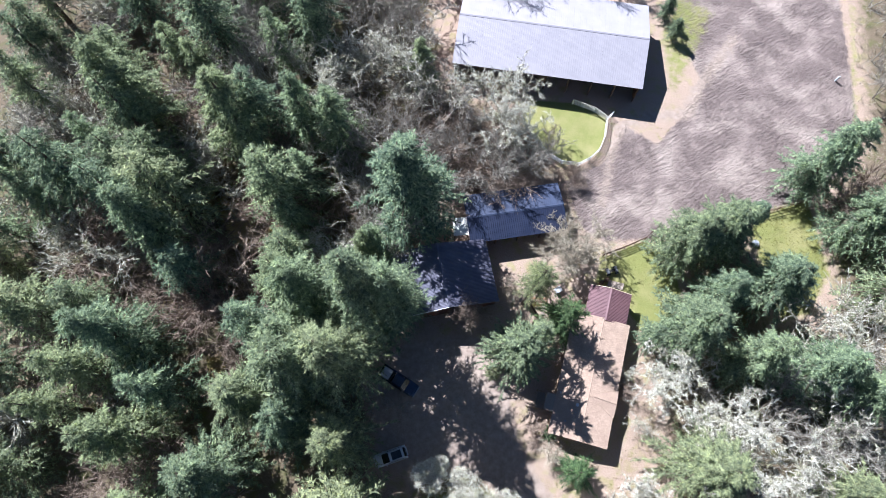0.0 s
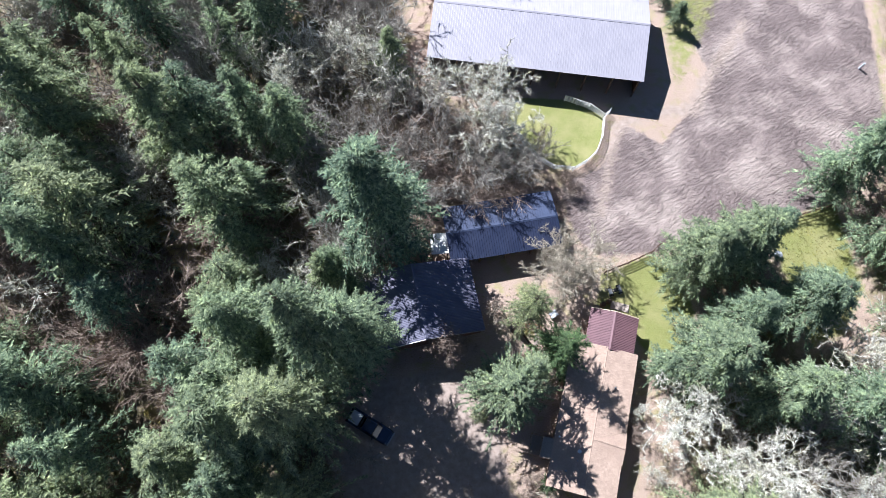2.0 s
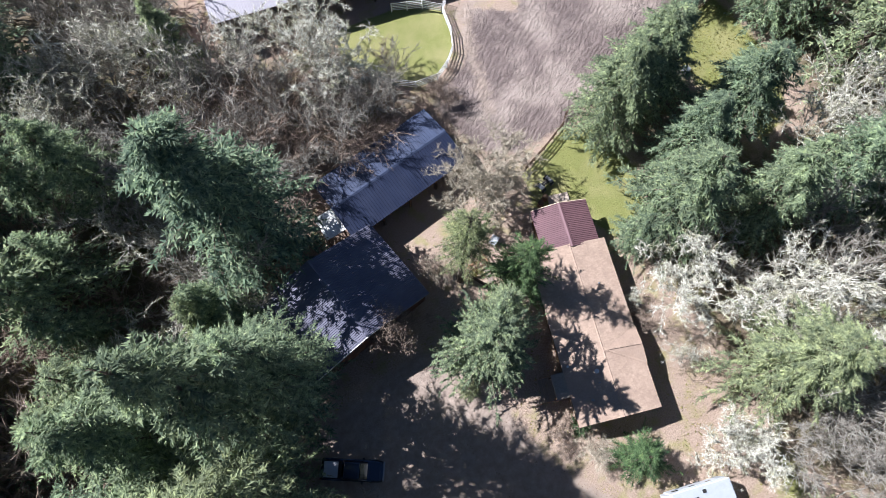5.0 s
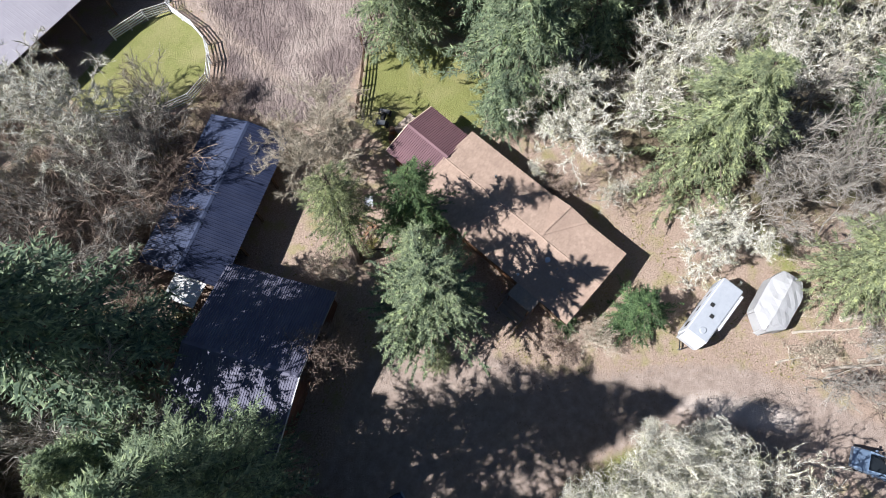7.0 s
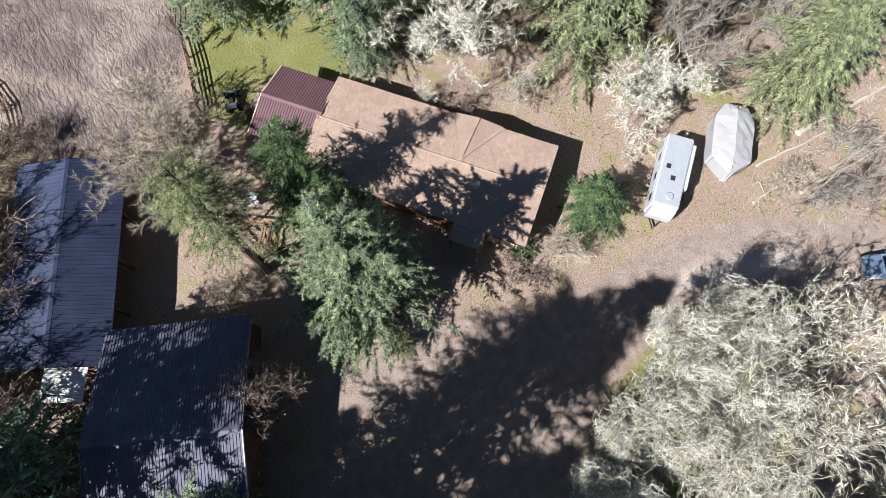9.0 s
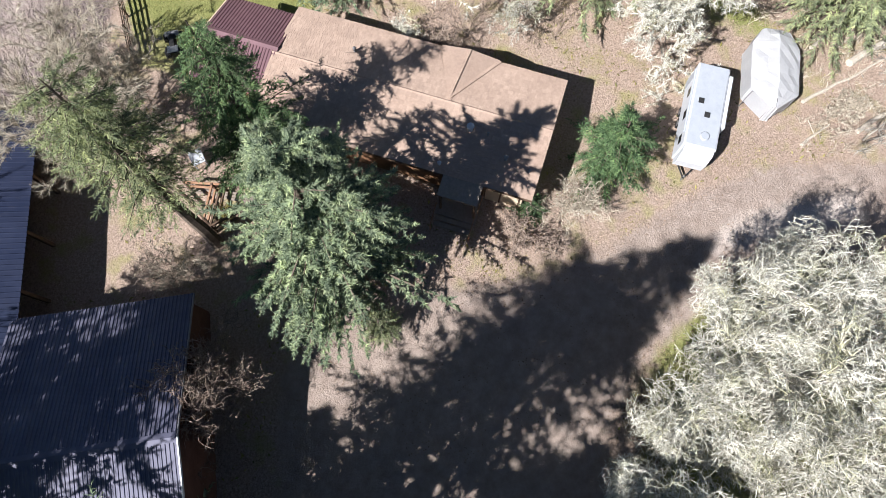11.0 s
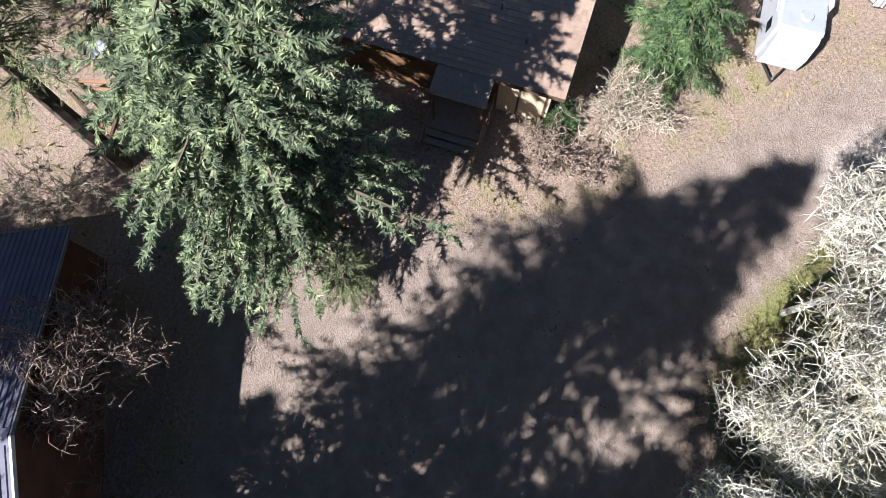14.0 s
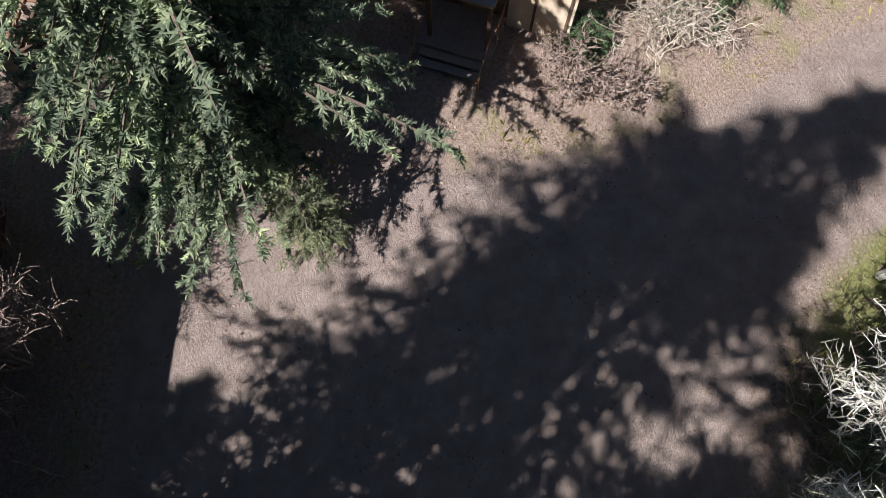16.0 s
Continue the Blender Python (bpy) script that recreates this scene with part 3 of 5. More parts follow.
WOODS = ([(-200, -60), (-9, -60), (-9.5, -4), (-10, 13), (-6.5, 28), (1, 36.6), (12, 38.8), (18, 40), (14, 44.5), (11.5, 50.5), (9, 51.5), (-1.5, 56), (-1, 200), (-200, 200)],
         [(31, -12), (30.5, 12), (36, 18), (36, 27), (46, 28.5), (47.5, 16.5), (57, 16), (58.5, 34), (67.8, 46), (71.8, 80), (60, 200), (260, 200), (260, -60), (38, -60), (36, -20)])
THICKET = [(2, 37.5), (17, 39.3), (20.5, 38.6), (21, 35), (23.2, 37.5), (23, 41), (18, 41), (15, 44.6), (11, 51), (2, 54), (-2, 50)]
LICHEN_FLOOR = [(-4, -5.5), (3.2, -3.6), (7, -6), (11, -11), (12.5, -17), (2, -18), (-6, -14)]

def build_ground():
    def line(a, b, step, far):
        mid = np.arange(a, b + step / 2, step)
        grow = step * 1.6 ** np.arange(1, 20)
        return np.concatenate([(a - np.cumsum(grow))[::-1], mid, b + np.cumsum(grow)])

    xs, ys = line(-70, 78, 0.62, 0), line(-32, 92, 0.62, 0)
    X, Y = np.meshgrid(xs, ys)
    n = np.array([[noise.noise(Vector((x * 0.35, y * 0.35, 3.1))) for x in xs] for y in ys])
    near = (np.abs(X) < 85) & (np.abs(Y - 30) < 70)
    soft = np.clip(-inside(X, Y, DRIVE) / 3, 0.15, 1)
    Z = np.where(near, n * 0.07 * soft, 0.0)
    V = np.column_stack([X.ravel(), Y.ravel(), Z.ravel()])
    w, hh = len(xs), len(ys)
    i = (np.arange(hh - 1)[:, None] * w + np.arange(w - 1)[None]).ravel()
    F = np.column_stack([i, i + 1, i + 1 + w, i + w])

    def layer(poly, soft):
        return np.clip(0.5 + inside(X, Y, poly) / (2 * soft), 0, 1)

    soil = layer(FIELD, 1.0)
    grass = np.maximum.reduce([layer(PEN, 0.4), layer(LAWN, 0.9), layer(LAWN_FAR, 1.5), 0.75 * layer(MOSS, 1.5), 0.55 * layer(GREEN, 1.8), 0.95 * layer(MOSS_EDGE, 1.0), 0.6 * layer(WEEDY, 2.0), 0.46 * layer(STRIP, 0.7), 0.62 * layer(LICHEN_FLOOR, 2.0)])
    dirt = np.maximum(layer(DRIVE, 1.1), 0.8 * layer(TRACK, 1.5)) + 0.6 * layer(DUST, 0.9)
    # where the floor takes the darker colour that carries the trees' shade
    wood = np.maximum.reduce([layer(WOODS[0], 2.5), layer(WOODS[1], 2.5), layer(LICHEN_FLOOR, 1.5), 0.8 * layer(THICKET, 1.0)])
    me = mesh_of("ground", V, F, M_GROUND)
    att = me.color_attributes.new("layers", "FLOAT_COLOR", "POINT")
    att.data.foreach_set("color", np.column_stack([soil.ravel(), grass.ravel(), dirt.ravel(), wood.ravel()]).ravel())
    me.polygons.foreach_set("use_smooth", np.ones(len(F), bool))
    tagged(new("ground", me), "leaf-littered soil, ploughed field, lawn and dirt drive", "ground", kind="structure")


build_ground()


# ---- buildings ----
def prism(pts, along, a0, a1):
    """A closed outline in the plane across one axis, drawn out along it from a0 to a1."""
    bm = bmesh.new()
    put = (lambda p, q, a: (a, p, q)) if along == "x" else (lambda p, q, a: (p, a, q))
    A = [bm.verts.new(put(p, q, a0)) for p, q in pts]
    B = [bm.verts.new(put(p, q, a1)) for p, q in pts]
    bm.faces.new(A)
    bm.faces.new(B[::-1])
    for k in range(len(pts)):
        j = (k + 1) % len(pts)
        bm.faces.new((A[k], B[k], B[j], A[j]))
    return bm


def panel_mesh(width, length, mat, ribs=3, high=0.035):
    """One sheet of ribbed metal, eave at y = 0, ridge at y = length."""
    step = width / ribs
    top = []
    for k in range(ribs):
        x = k * step
        top += [(x, 0.012), (x + 0.03, 0.012 + high), (x + 0.07, 0.012 + high), (x + 0.10, 0.012)]
    top += [(width - 0.004, 0.012)]
    bm = prism(top + [(width - 0.004, 0.0), (0, 0.0)], "y", 0, length)
    bmesh.ops.recalc_face_normals(bm, faces=bm.faces[:])
    me = bpy.data.meshes.new("roof_panel")
    bm.to_mesh(me)
    bm.free()
    me.materials.append(mat)
    return me


def sheeted(parent, x0, x1, ya, za, yb, zb, mat, want=0.9, ribs=3):
    """Lays ribbed sheets side by side on a slope from the eave (ya, za) to the ridge (yb, zb)."""
    n = max(1, round((x1 - x0) / want))
    w, ln = (x1 - x0) / n, math.hypot(yb - ya, zb - za)
    me = panel_mesh(w, ln, mat, ribs, 0.005 if mat is M_GALV else 0.035)
    tilt = math.degrees(math.atan2(zb - za, abs(yb - ya)))
    for k in range(n):
        ob = new("roof_panel", me)
        ob.parent = parent
        if yb > ya:
            ob.matrix_basis = pose(x0 + k * w, ya, za + 0.003 * (k % 2), tilt, 0, 0)
        else:
            ob.matrix_basis = pose(x0 + (k + 1) * w, ya, za + 0.003 * (k % 2), tilt, 0, 180)


def boarded(parent, a, b, z0, z1, mat, board=0.3, thick=0.04, label=""):
    """A wall of upright boards from a to b (x, y)."""
    a, b = Vector((*a, 0)), Vector((*b, 0))
    n = max(1, round((b - a).length / board))
    step = (b - a).length / n
    ang = math.degrees(math.atan2(b.y - a.y, b.x - a.x))
    wall = part("wall", boxed(0, (b - a).length, -thick, thick, z0, z1), mat, parent, label)
    wall.matrix_basis = pose(a.x, a.y, 0, 0, 0, ang)
    me = bpy.data.meshes.new("board")
    bm = boxed(0.006, step - 0.006, -thick - 0.022, thick + 0.022, z0 + 0.02, z1 - 0.01)
    bm.to_mesh(me)
    bm.free()
    me.materials.append(mat)
    for k in range(n):
        ob = new("board", me)
        ob.parent = wall
        ob.matrix_basis = pose(k * step, 0, 0)
    return wall


def gable_shed(name, m, L, half, eave, ridge, roof_mat, wall_mat, label, group="", over=0.4, boards=0.45, open_side=0, ribs=3, want=0.9, far_mat=None):
    """A long building with a ribbed metal gable roof; x along the ridge from 0 to L, y across from -half to half."""
    ob = thing(name, m, label, "barn" if L > 20 else "shed", group)
    h, drop = half - over, (ridge - eave) * over / half
    top = eave + drop - 0.06
    for y in (-h, h):
        if open_side and y * open_side > 0:
            n = max(2, round((L - 2 * over) / 3.6))
            for k in range(n + 1):
                x = over + 0.1 + (L - 2 * over - 0.2) * k / n
                part("post", boxed(x - 0.1, x + 0.1, y - 0.1, y + 0.1, 0, top, 0.015), M_DARKWOOD, ob)
            part("header_beam", beam((over, y, top - 0.15), (L - over, y, top - 0.15), 0.12, 0.26), M_DARKWOOD, ob)
        else:
            boarded(ob, (over, y), (L - over, y), 0, top, wall_mat, boards)
    for x in (over, L - over):
        bm = prism([(-h, 0), (h, 0), (h, top), (0, ridge - 0.08), (-h, top)], "x", x - 0.04, x + 0.04)
        part("gable_wall", bm, wall_mat, ob)
    for x in np.linspace(over + 0.3, L - over - 0.3, max(3, int(L / 3))):
        for s in (-1, 1):
            part("rafter", beam((x, s * half * 0.98, eave - 0.06), (x, 0, ridge - 0.07), 0.06, 0.1), M_DARKWOOD, ob)
    # far_mat, where given, carries this slope's shade in its colour
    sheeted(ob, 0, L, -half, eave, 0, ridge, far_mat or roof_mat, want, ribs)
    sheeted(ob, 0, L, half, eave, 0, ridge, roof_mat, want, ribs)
    part("ridge_cap", prism([(-0.22, ridge - 0.005), (0, ridge + 0.075), (0.22, ridge - 0.005), (0, ridge + 0.055)], "x", 0, L), roof_mat, ob)
    return ob


# long pale barn beyond the pen, ridge along its length
BARN_TURN = -9.1
barn = gable_shed("barn", pose(2.85, 64.7, 0, 0, 0, BARN_TURN), 29.8, 7.8, 4.3, 6.3, M_GALV, M_BARNWALL,
                  "long barn with pale galvanised metal roof, open towards the pen", open_side=-1, boards=0.6, want=1.0)
# grey metal shed by the bare trees; its sunless slope has shade in its colour
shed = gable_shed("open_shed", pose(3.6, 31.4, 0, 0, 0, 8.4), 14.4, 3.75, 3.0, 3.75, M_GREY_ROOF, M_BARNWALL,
                  "long open-fronted shed with weathered blue-grey ribbed metal roof", open_side=-1, far_mat=M_SHADED_ROOF)
# wide workshop: ridge along its length, a long low slope towards the house and a flatter one towards the wood
WL, WE, WW, WTOP = 9.3, 7.2, 6.2, 5.45
WEZ, WWZ = 3.0, 4.25
workshop = thing("workshop", pose(1.0, 17.87, 0, 0, 0, 101), "wide workshop with blue-grey ribbed metal roof and rusty brown walls", "shed")
boarded(workshop, (0.3, -WE + 0.4), (WL - 0.3, -WE + 0.4), 0, WEZ - 0.05, M_BARNWALL, 0.4)
boarded(workshop, (0.3, WW - 0.4), (WL - 0.3, WW - 0.4), 0, WWZ - 0.05, M_BARNWALL, 0.4)
for x in (0.3, WL - 0.3):
    gable = part("gable_wall", prism([(-WE + 0.44, 0), (WW - 0.44, 0), (WW - 0.44, WWZ - 0.02), (0, WTOP - 0.09), (-WE + 0.44, WEZ + 0.03)], "x", x - 0.04, x + 0.04), M_BARNWALL, workshop)
    if x < 1:
        n = 32
        for k in range(n):
            y = -WE + 0.5 + (WE + WW - 1.0) * (k + 0.5) / n
            top = WTOP - 0.12 - ((WTOP - WEZ) * -y / WE if y < 0 else (WTOP - WWZ) * y / WW)
            part("board", boxed(x - 0.065, x - 0.041, y - 0.195, y + 0.195, 0.03, top - 0.06), M_BARNWALL, gable)
for x in np.linspace(0.6, WL - 0.6, 4):
    part("rafter", beam((x, -WE * 0.98, WEZ - 0.05), (x, 0, WTOP - 0.09), 0.06, 0.1), M_DARKWOOD, workshop)
    part("rafter", beam((x, WW * 0.98, WWZ - 0.07), (x, 0, WTOP - 0.09), 0.06, 0.1), M_DARKWOOD, workshop)
sheeted(workshop, 0, WL, -WE, WEZ, 0, WTOP, M_DULL_ROOF, 0.8, 4)
sheeted(workshop, 0, WL, WW, WWZ, 0, WTOP, M_DULL_ROOF, 0.8, 4)
part("ridge_cap", prism([(-0.24, WTOP - 0.03), (0, WTOP + 0.07), (0.24, WTOP + 0.0), (0, WTOP + 0.05)], "x", 0, WL), M_DULL_ROOF, workshop)
part("rake_trim", prism([(0, WTOP + 0.06), (WW, WWZ + 0.06), (WW, WWZ - 0.1), (0, WTOP - 0.1)], "x", -0.09, -0.02), M_FENCE_WHITE, workshop, "pale edge trim")
part("rake_trim", prism([(0, WTOP + 0.04), (-WE, WEZ + 0.04), (-WE, WEZ - 0.1), (0, WTOP - 0.1)], "x", -0.07, -0.02), M_GREYPLAST, workshop, "grey edge trim")

lean = thing("lean_to", pose(1.75, 28.9, 0, 0, 0, 4), "small lean-to with whitish metal roof between the sheds", "shed")
for x in (0.15, 2.0):
    for y in (0.15, 2.5):
        part("post", boxed(x - 0.06, x + 0.06, y - 0.06, y + 0.06, 0, 2.75, 0.01), M_DARKWOOD, lean)
for y in (0.15, 2.5):
    part("beam", beam((0, y, 2.8), (2.2, y, 2.8), 0.08, 0.12), M_DARKWOOD, lean)
sheeted(lean, 0, 2.2, 0, 2.88, 2.7, 3.0, M_WHITE_ROOF, 0.75)

# ---- house ----
HOUSE = pose(21.6, -0.55, 0, 0, 0, 74.5)
house = thing("house", HOUSE, "single-storey house with tan cedar shake roof and wooden porch", "house")
HL, HB, RIDGE, EAVE = 16.9, 7.9, 3.75, 2.95
RZ = 3.52


def roof_z(b):
    return EAVE + (RZ - EAVE) * (b / RIDGE if b <= RIDGE else (HB - b) / (HB - RIDGE))


def wall_x(name, a0, a1, b, z0, z1, mat, label=""):
    return part(name, boxed(a0, a1, b - 0.08, b + 0.08, z0, z1), mat, house, label)


# west wall: orange-brown siding, a cream stretch by the porch
west = part("wall", boxed(2.75, 16.4, 7.22, 7.38, 0, 2.93), M_SIDING, house, "orange-brown boarded wall")
for k in range(14):
    part("siding_board", boxed(2.77, 16.38, 7.385, 7.41, 0.05 + 0.195 * k, 0.23 + 0.195 * k), M_SIDING, west)
cream = part("wall", boxed(0.5, 2.75, 7.22, 7.38, 0, 2.93), M_CREAM, house, "cream panelled wall")
part("wall", boxed(0.5, 16.4, 0.5, 0.66, 0, 2.96), M_SIDING, house)
for a in (0.5, 16.24):
    part("gable_wall", prism([(0.66, 0), (7.22, 0), (7.22, 2.93), (RIDGE, RZ - 0.14), (0.66, 2.96)], "x", a, a + 0.16), M_CREAM if a < 1 else M_SIDING, house)
for a in (0.62, 1.75, 2.68):
    part("wall_batten", boxed(a, a + 0.09, 7.385, 7.43, 0.05, 2.85), M_DARKWOOD, cream)
door = part("door", boxed(3.3, 4.25, 7.415, 7.46, 0.45, 2.5), M_TIMBER, house, "brown panelled door")
part("door_handle", boxed(4.08, 4.16, 7.46, 7.52, 1.42, 1.5, 0.01), M_BLADE, door)
for a in (13.6,):
    w = part("window", boxed(a, a + 1.5, 7.413, 7.45, 1.1, 2.3), M_WHITE, house, "white framed window")
    part("pane", boxed(a + 0.08, a + 0.71, 7.45, 7.456, 1.18, 2.22), M_GLASS, w)
    part("pane", boxed(a + 0.79, a + 1.42, 7.45, 7.456, 1.18, 2.22), M_GLASS, w)
# roof decks
T = 0.12
roof = part("roof", prism([(0, EAVE - T), (0, EAVE), (RIDGE, RZ), (HB, EAVE), (HB, EAVE - T), (RIDGE, RZ - T)], "x", 0, HL), M_SHAKE, house)
part("fascia_board", boxed(0.0, HL, -0.035, -0.003, EAVE - 0.2, EAVE - 0.005), M_DARKWOOD, house)
part("fascia_board", boxed(5.12, HL, HB + 0.003, HB + 0.035, EAVE - 0.2, EAVE - 0.005), M_DARKWOOD, house)
part("fascia_board", boxed(0, 2.78, HB + 0.003, HB + 0.035, EAVE - 0.2, EAVE - 0.005), M_DARKWOOD, house)
# cross gable on the side away from the yard
bm = bmesh.new()
pk, inn, l, r = (bm.verts.new(v) for v in ((6.0, -0.12, 3.24), (6.2, 3.6, 3.53), (7.75, -0.1, 2.955), (4.05, -0.1, 2.955)))
li, ri, pd = (bm.verts.new(v) for v in ((7.5, 0.5, 2.85), (4.3, 0.5, 2.85), (6.0, 0.1, 2.85)))
for f in ((pk, inn, l), (pk, r, inn), (pk, l, r), (l, inn, li), (r, ri, inn), (l, li, ri, r), (li, inn, ri)):
    bm.faces.new(f)
bm.verts.remove(pd)
part("cross_gable", bm, M_SHAKE, house, "low cross gable")
# cap shakes along the cross gable's valley and ridge
for p, q, n in (((6.2, 3.55, 3.53), (4.1, -0.05, 2.97), 13), ((6.2, 3.5, 3.54), (6.0, -0.1, 3.25), 12)):
    p, q = Vector(p), Vector(q)
    for k in range(n):
        part("cap_shake", beam(p.lerp(q, k / n) + Vector((0, 0, 0.02 + 0.012 * (k % 2))), p.lerp(q, (k + 0.93) / n) + Vector((0, 0, 0.035)), 0.2, 0.03), M_SHAKE, roof)
# ridge shakes
for k in range(34):
    a = HL * k / 34
    part("ridge_shake", prism([(RIDGE - 0.16, RZ - 0.035), (RIDGE, RZ + 0.05 + 0.012 * (k % 2)), (RIDGE + 0.16, RZ - 0.035)], "x", a, a + HL / 34 + 0.06), M_SHAKE, roof)
# porch: its roof carries the slope on, over a landing and steps
SL = (RZ - EAVE) / (HB - RIDGE)
part("porch_roof", prism([(HB - 0.05, EAVE + 0.015), (9.1, EAVE - SL * 1.2), (9.1, EAVE - SL * 1.2 - T), (HB - 0.05, EAVE - T + 0.015)], "x", 2.8, 5.1), M_DECK, house, "plain boarded porch roof")
for a in (2.95, 4.95):
    part("post", boxed(a - 0.06, a + 0.06, 8.85, 8.97, 0, 2.5, 0.01), M_DARKWOOD, house)
landing = part("landing", boxed(2.7, 5.3, 7.43, 9.3, 0.28, 0.42), M_DECK, house)
for k in range(9):
    part("deck_board", boxed(2.7 + 0.29 * k, 2.98 + 0.29 * k, 7.42, 9.32, 0.424, 0.45), M_DECK, landing)
for k in range(2):
    b0 = 9.33 + 0.32 * k
    part("step", boxed(2.9, 5.1, b0, b0 + 0.3, 0.26 - 0.15 * k, 0.31 - 0.15 * k, 0.008), M_DECK, house)
    part("riser", boxed(2.9, 5.1, b0, b0 + 0.03, 0.0, 0.255 - 0.15 * k), M_DARKWOOD, house)
for a in (2.82, 5.16):
    part("stair_rail", beam((a, 9.0, 1.35), (a, 10.3, 0.85), 0.05, 0.09), M_TIMBER, house)
    part("rail_post", boxed(a - 0.04, a + 0.04, 10.2, 10.28, 0, 0.88, 0.006), M_TIMBER, house)
part("side_rail", beam((2.75, 7.5, 1.35), (2.75, 8.95, 1.35), 0.05, 0.09), M_TIMBER, house)
for b in (7.7, 8.0, 8.3, 8.6):
    part("baluster", boxed(2.73, 2.77, b, b + 0.04, 0.45, 1.32), M_TIMBER, house)
# roof vents
def vent(a, b, r, h, mat, label):
    v = part("roof_vent", cyl(r, h, 12, m=Matrix.Translation((a, b, roof_z(b) + h / 2 - 0.03))), mat, house, label)
    part("vent_cap", cyl(r * 1.5, 0.05, 12, r * 0.5, Matrix.Translation((a, b, roof_z(b) + h))), mat, v)
vent(12.4, 2.15, 0.07, 0.4, M_GREYPLAST, "small grey pipe vent")
vent(4.45, 5.0, 0.15, 0.45, M_WHITE, "white metal flue")
vent(3.4, 5.04, 0.05, 0.35, M_GREYPLAST, "small grey pipe vent")
vent(2.05, 6.1, 0.09, 0.4, M_GREYPLAST, "grey pipe vent")
vent(5.5, 7.4, 0.08, 0.25, M_WHITE, "white pipe vent")
vent(0.6, 6.4, 0.06, 0.3, M_GREYPLAST, "small grey pipe vent")

# maroon roofed wing
wing = thing("wing", HOUSE, "house wing with maroon ribbed metal gable roof", "house")
for a, b in (((17.0, 1.0), (20.9, 1.0)), ((20.9, 1.0), (20.9, 5.9)), ((17.0, 5.9), (20.9, 5.9))):
    boarded(wing, a, b, 0, 2.72, M_SIDING, 0.4)
part("gable_wall", prism([(1.0, 2.72), (5.9, 2.72), (3.5, 3.5)], "x", 20.86, 20.94), M_SIDING, wing)
sheeted(wing, 16.6, 21.3, 0.5, 2.8, 3.5, 3.6, M_RED_ROOF, 0.8, 4)
sheeted(wing, 16.6, 21.3, 6.4, 2.8, 3.5, 3.6, M_RED_ROOF, 0.8, 4)
part("ridge_cap", prism([(3.3, 3.6), (3.5, 3.68), (3.7, 3.6), (3.5, 3.655)], "x", 16.6, 21.3), M_RED_ROOF, wing)
part("fascia", prism([(0.5, 2.8), (3.5, 3.62), (6.4, 2.8), (6.4, 2.68), (3.5, 3.5), (0.5, 2.68)], "x", 21.31, 21.38), M_CREAM, wing, "cream rake board")
part("terrace", boxed(22.5, 23.5, 1.2, 3.5, -0.05, 0.12, 0.02), M_SLAB, wing, "pale paved terrace slab")


# ---- vehicles ----
def wheel(parent, x, y, r=0.36, w=0.24):
    t = Matrix.Translation((x, y, r)) @ Matrix.Rotation(radians(90), 4, "X")
    tyre = part("wheel", cyl(r, w, 20, m=t), M_BLACK, parent, "black tyre")
    part("rim", cyl(r * 0.6, w + 0.02, 14, m=t), M_BLADE, tyre)


def loft(sections, mat, name, parent, label=""):
    """A body skinned over cross-sections (x, half width at sill, half width at top, z sill, z top)."""
    bm = bmesh.new()
    rings = []
    for x, w0, w1, z0, z1 in sections:
        m = (z0 + z1) / 2
        pts = [(-w0 * 0.94, z0), (w0 * 0.94, z0), (w0, m), (w1, z1 - 0.06), (w1 * 0.88, z1), (-w1 * 0.88, z1), (-w1, z1 - 0.06), (-w0, m)]
        rings.append([bm.verts.new((x, y, z)) for y, z in pts])
    for a, b in zip(rings, rings[1:]):
        for k in range(8):
            bm.faces.new((a[k], a[(k + 1) % 8], b[(k + 1) % 8], b[k]))
    bm.faces.new(rings[0])
    bm.faces.new(rings[-1][::-1])
    ob = part(name, bm, mat, parent, label)
    for p in ob.data.polygons:
        p.use_smooth = False
    return ob


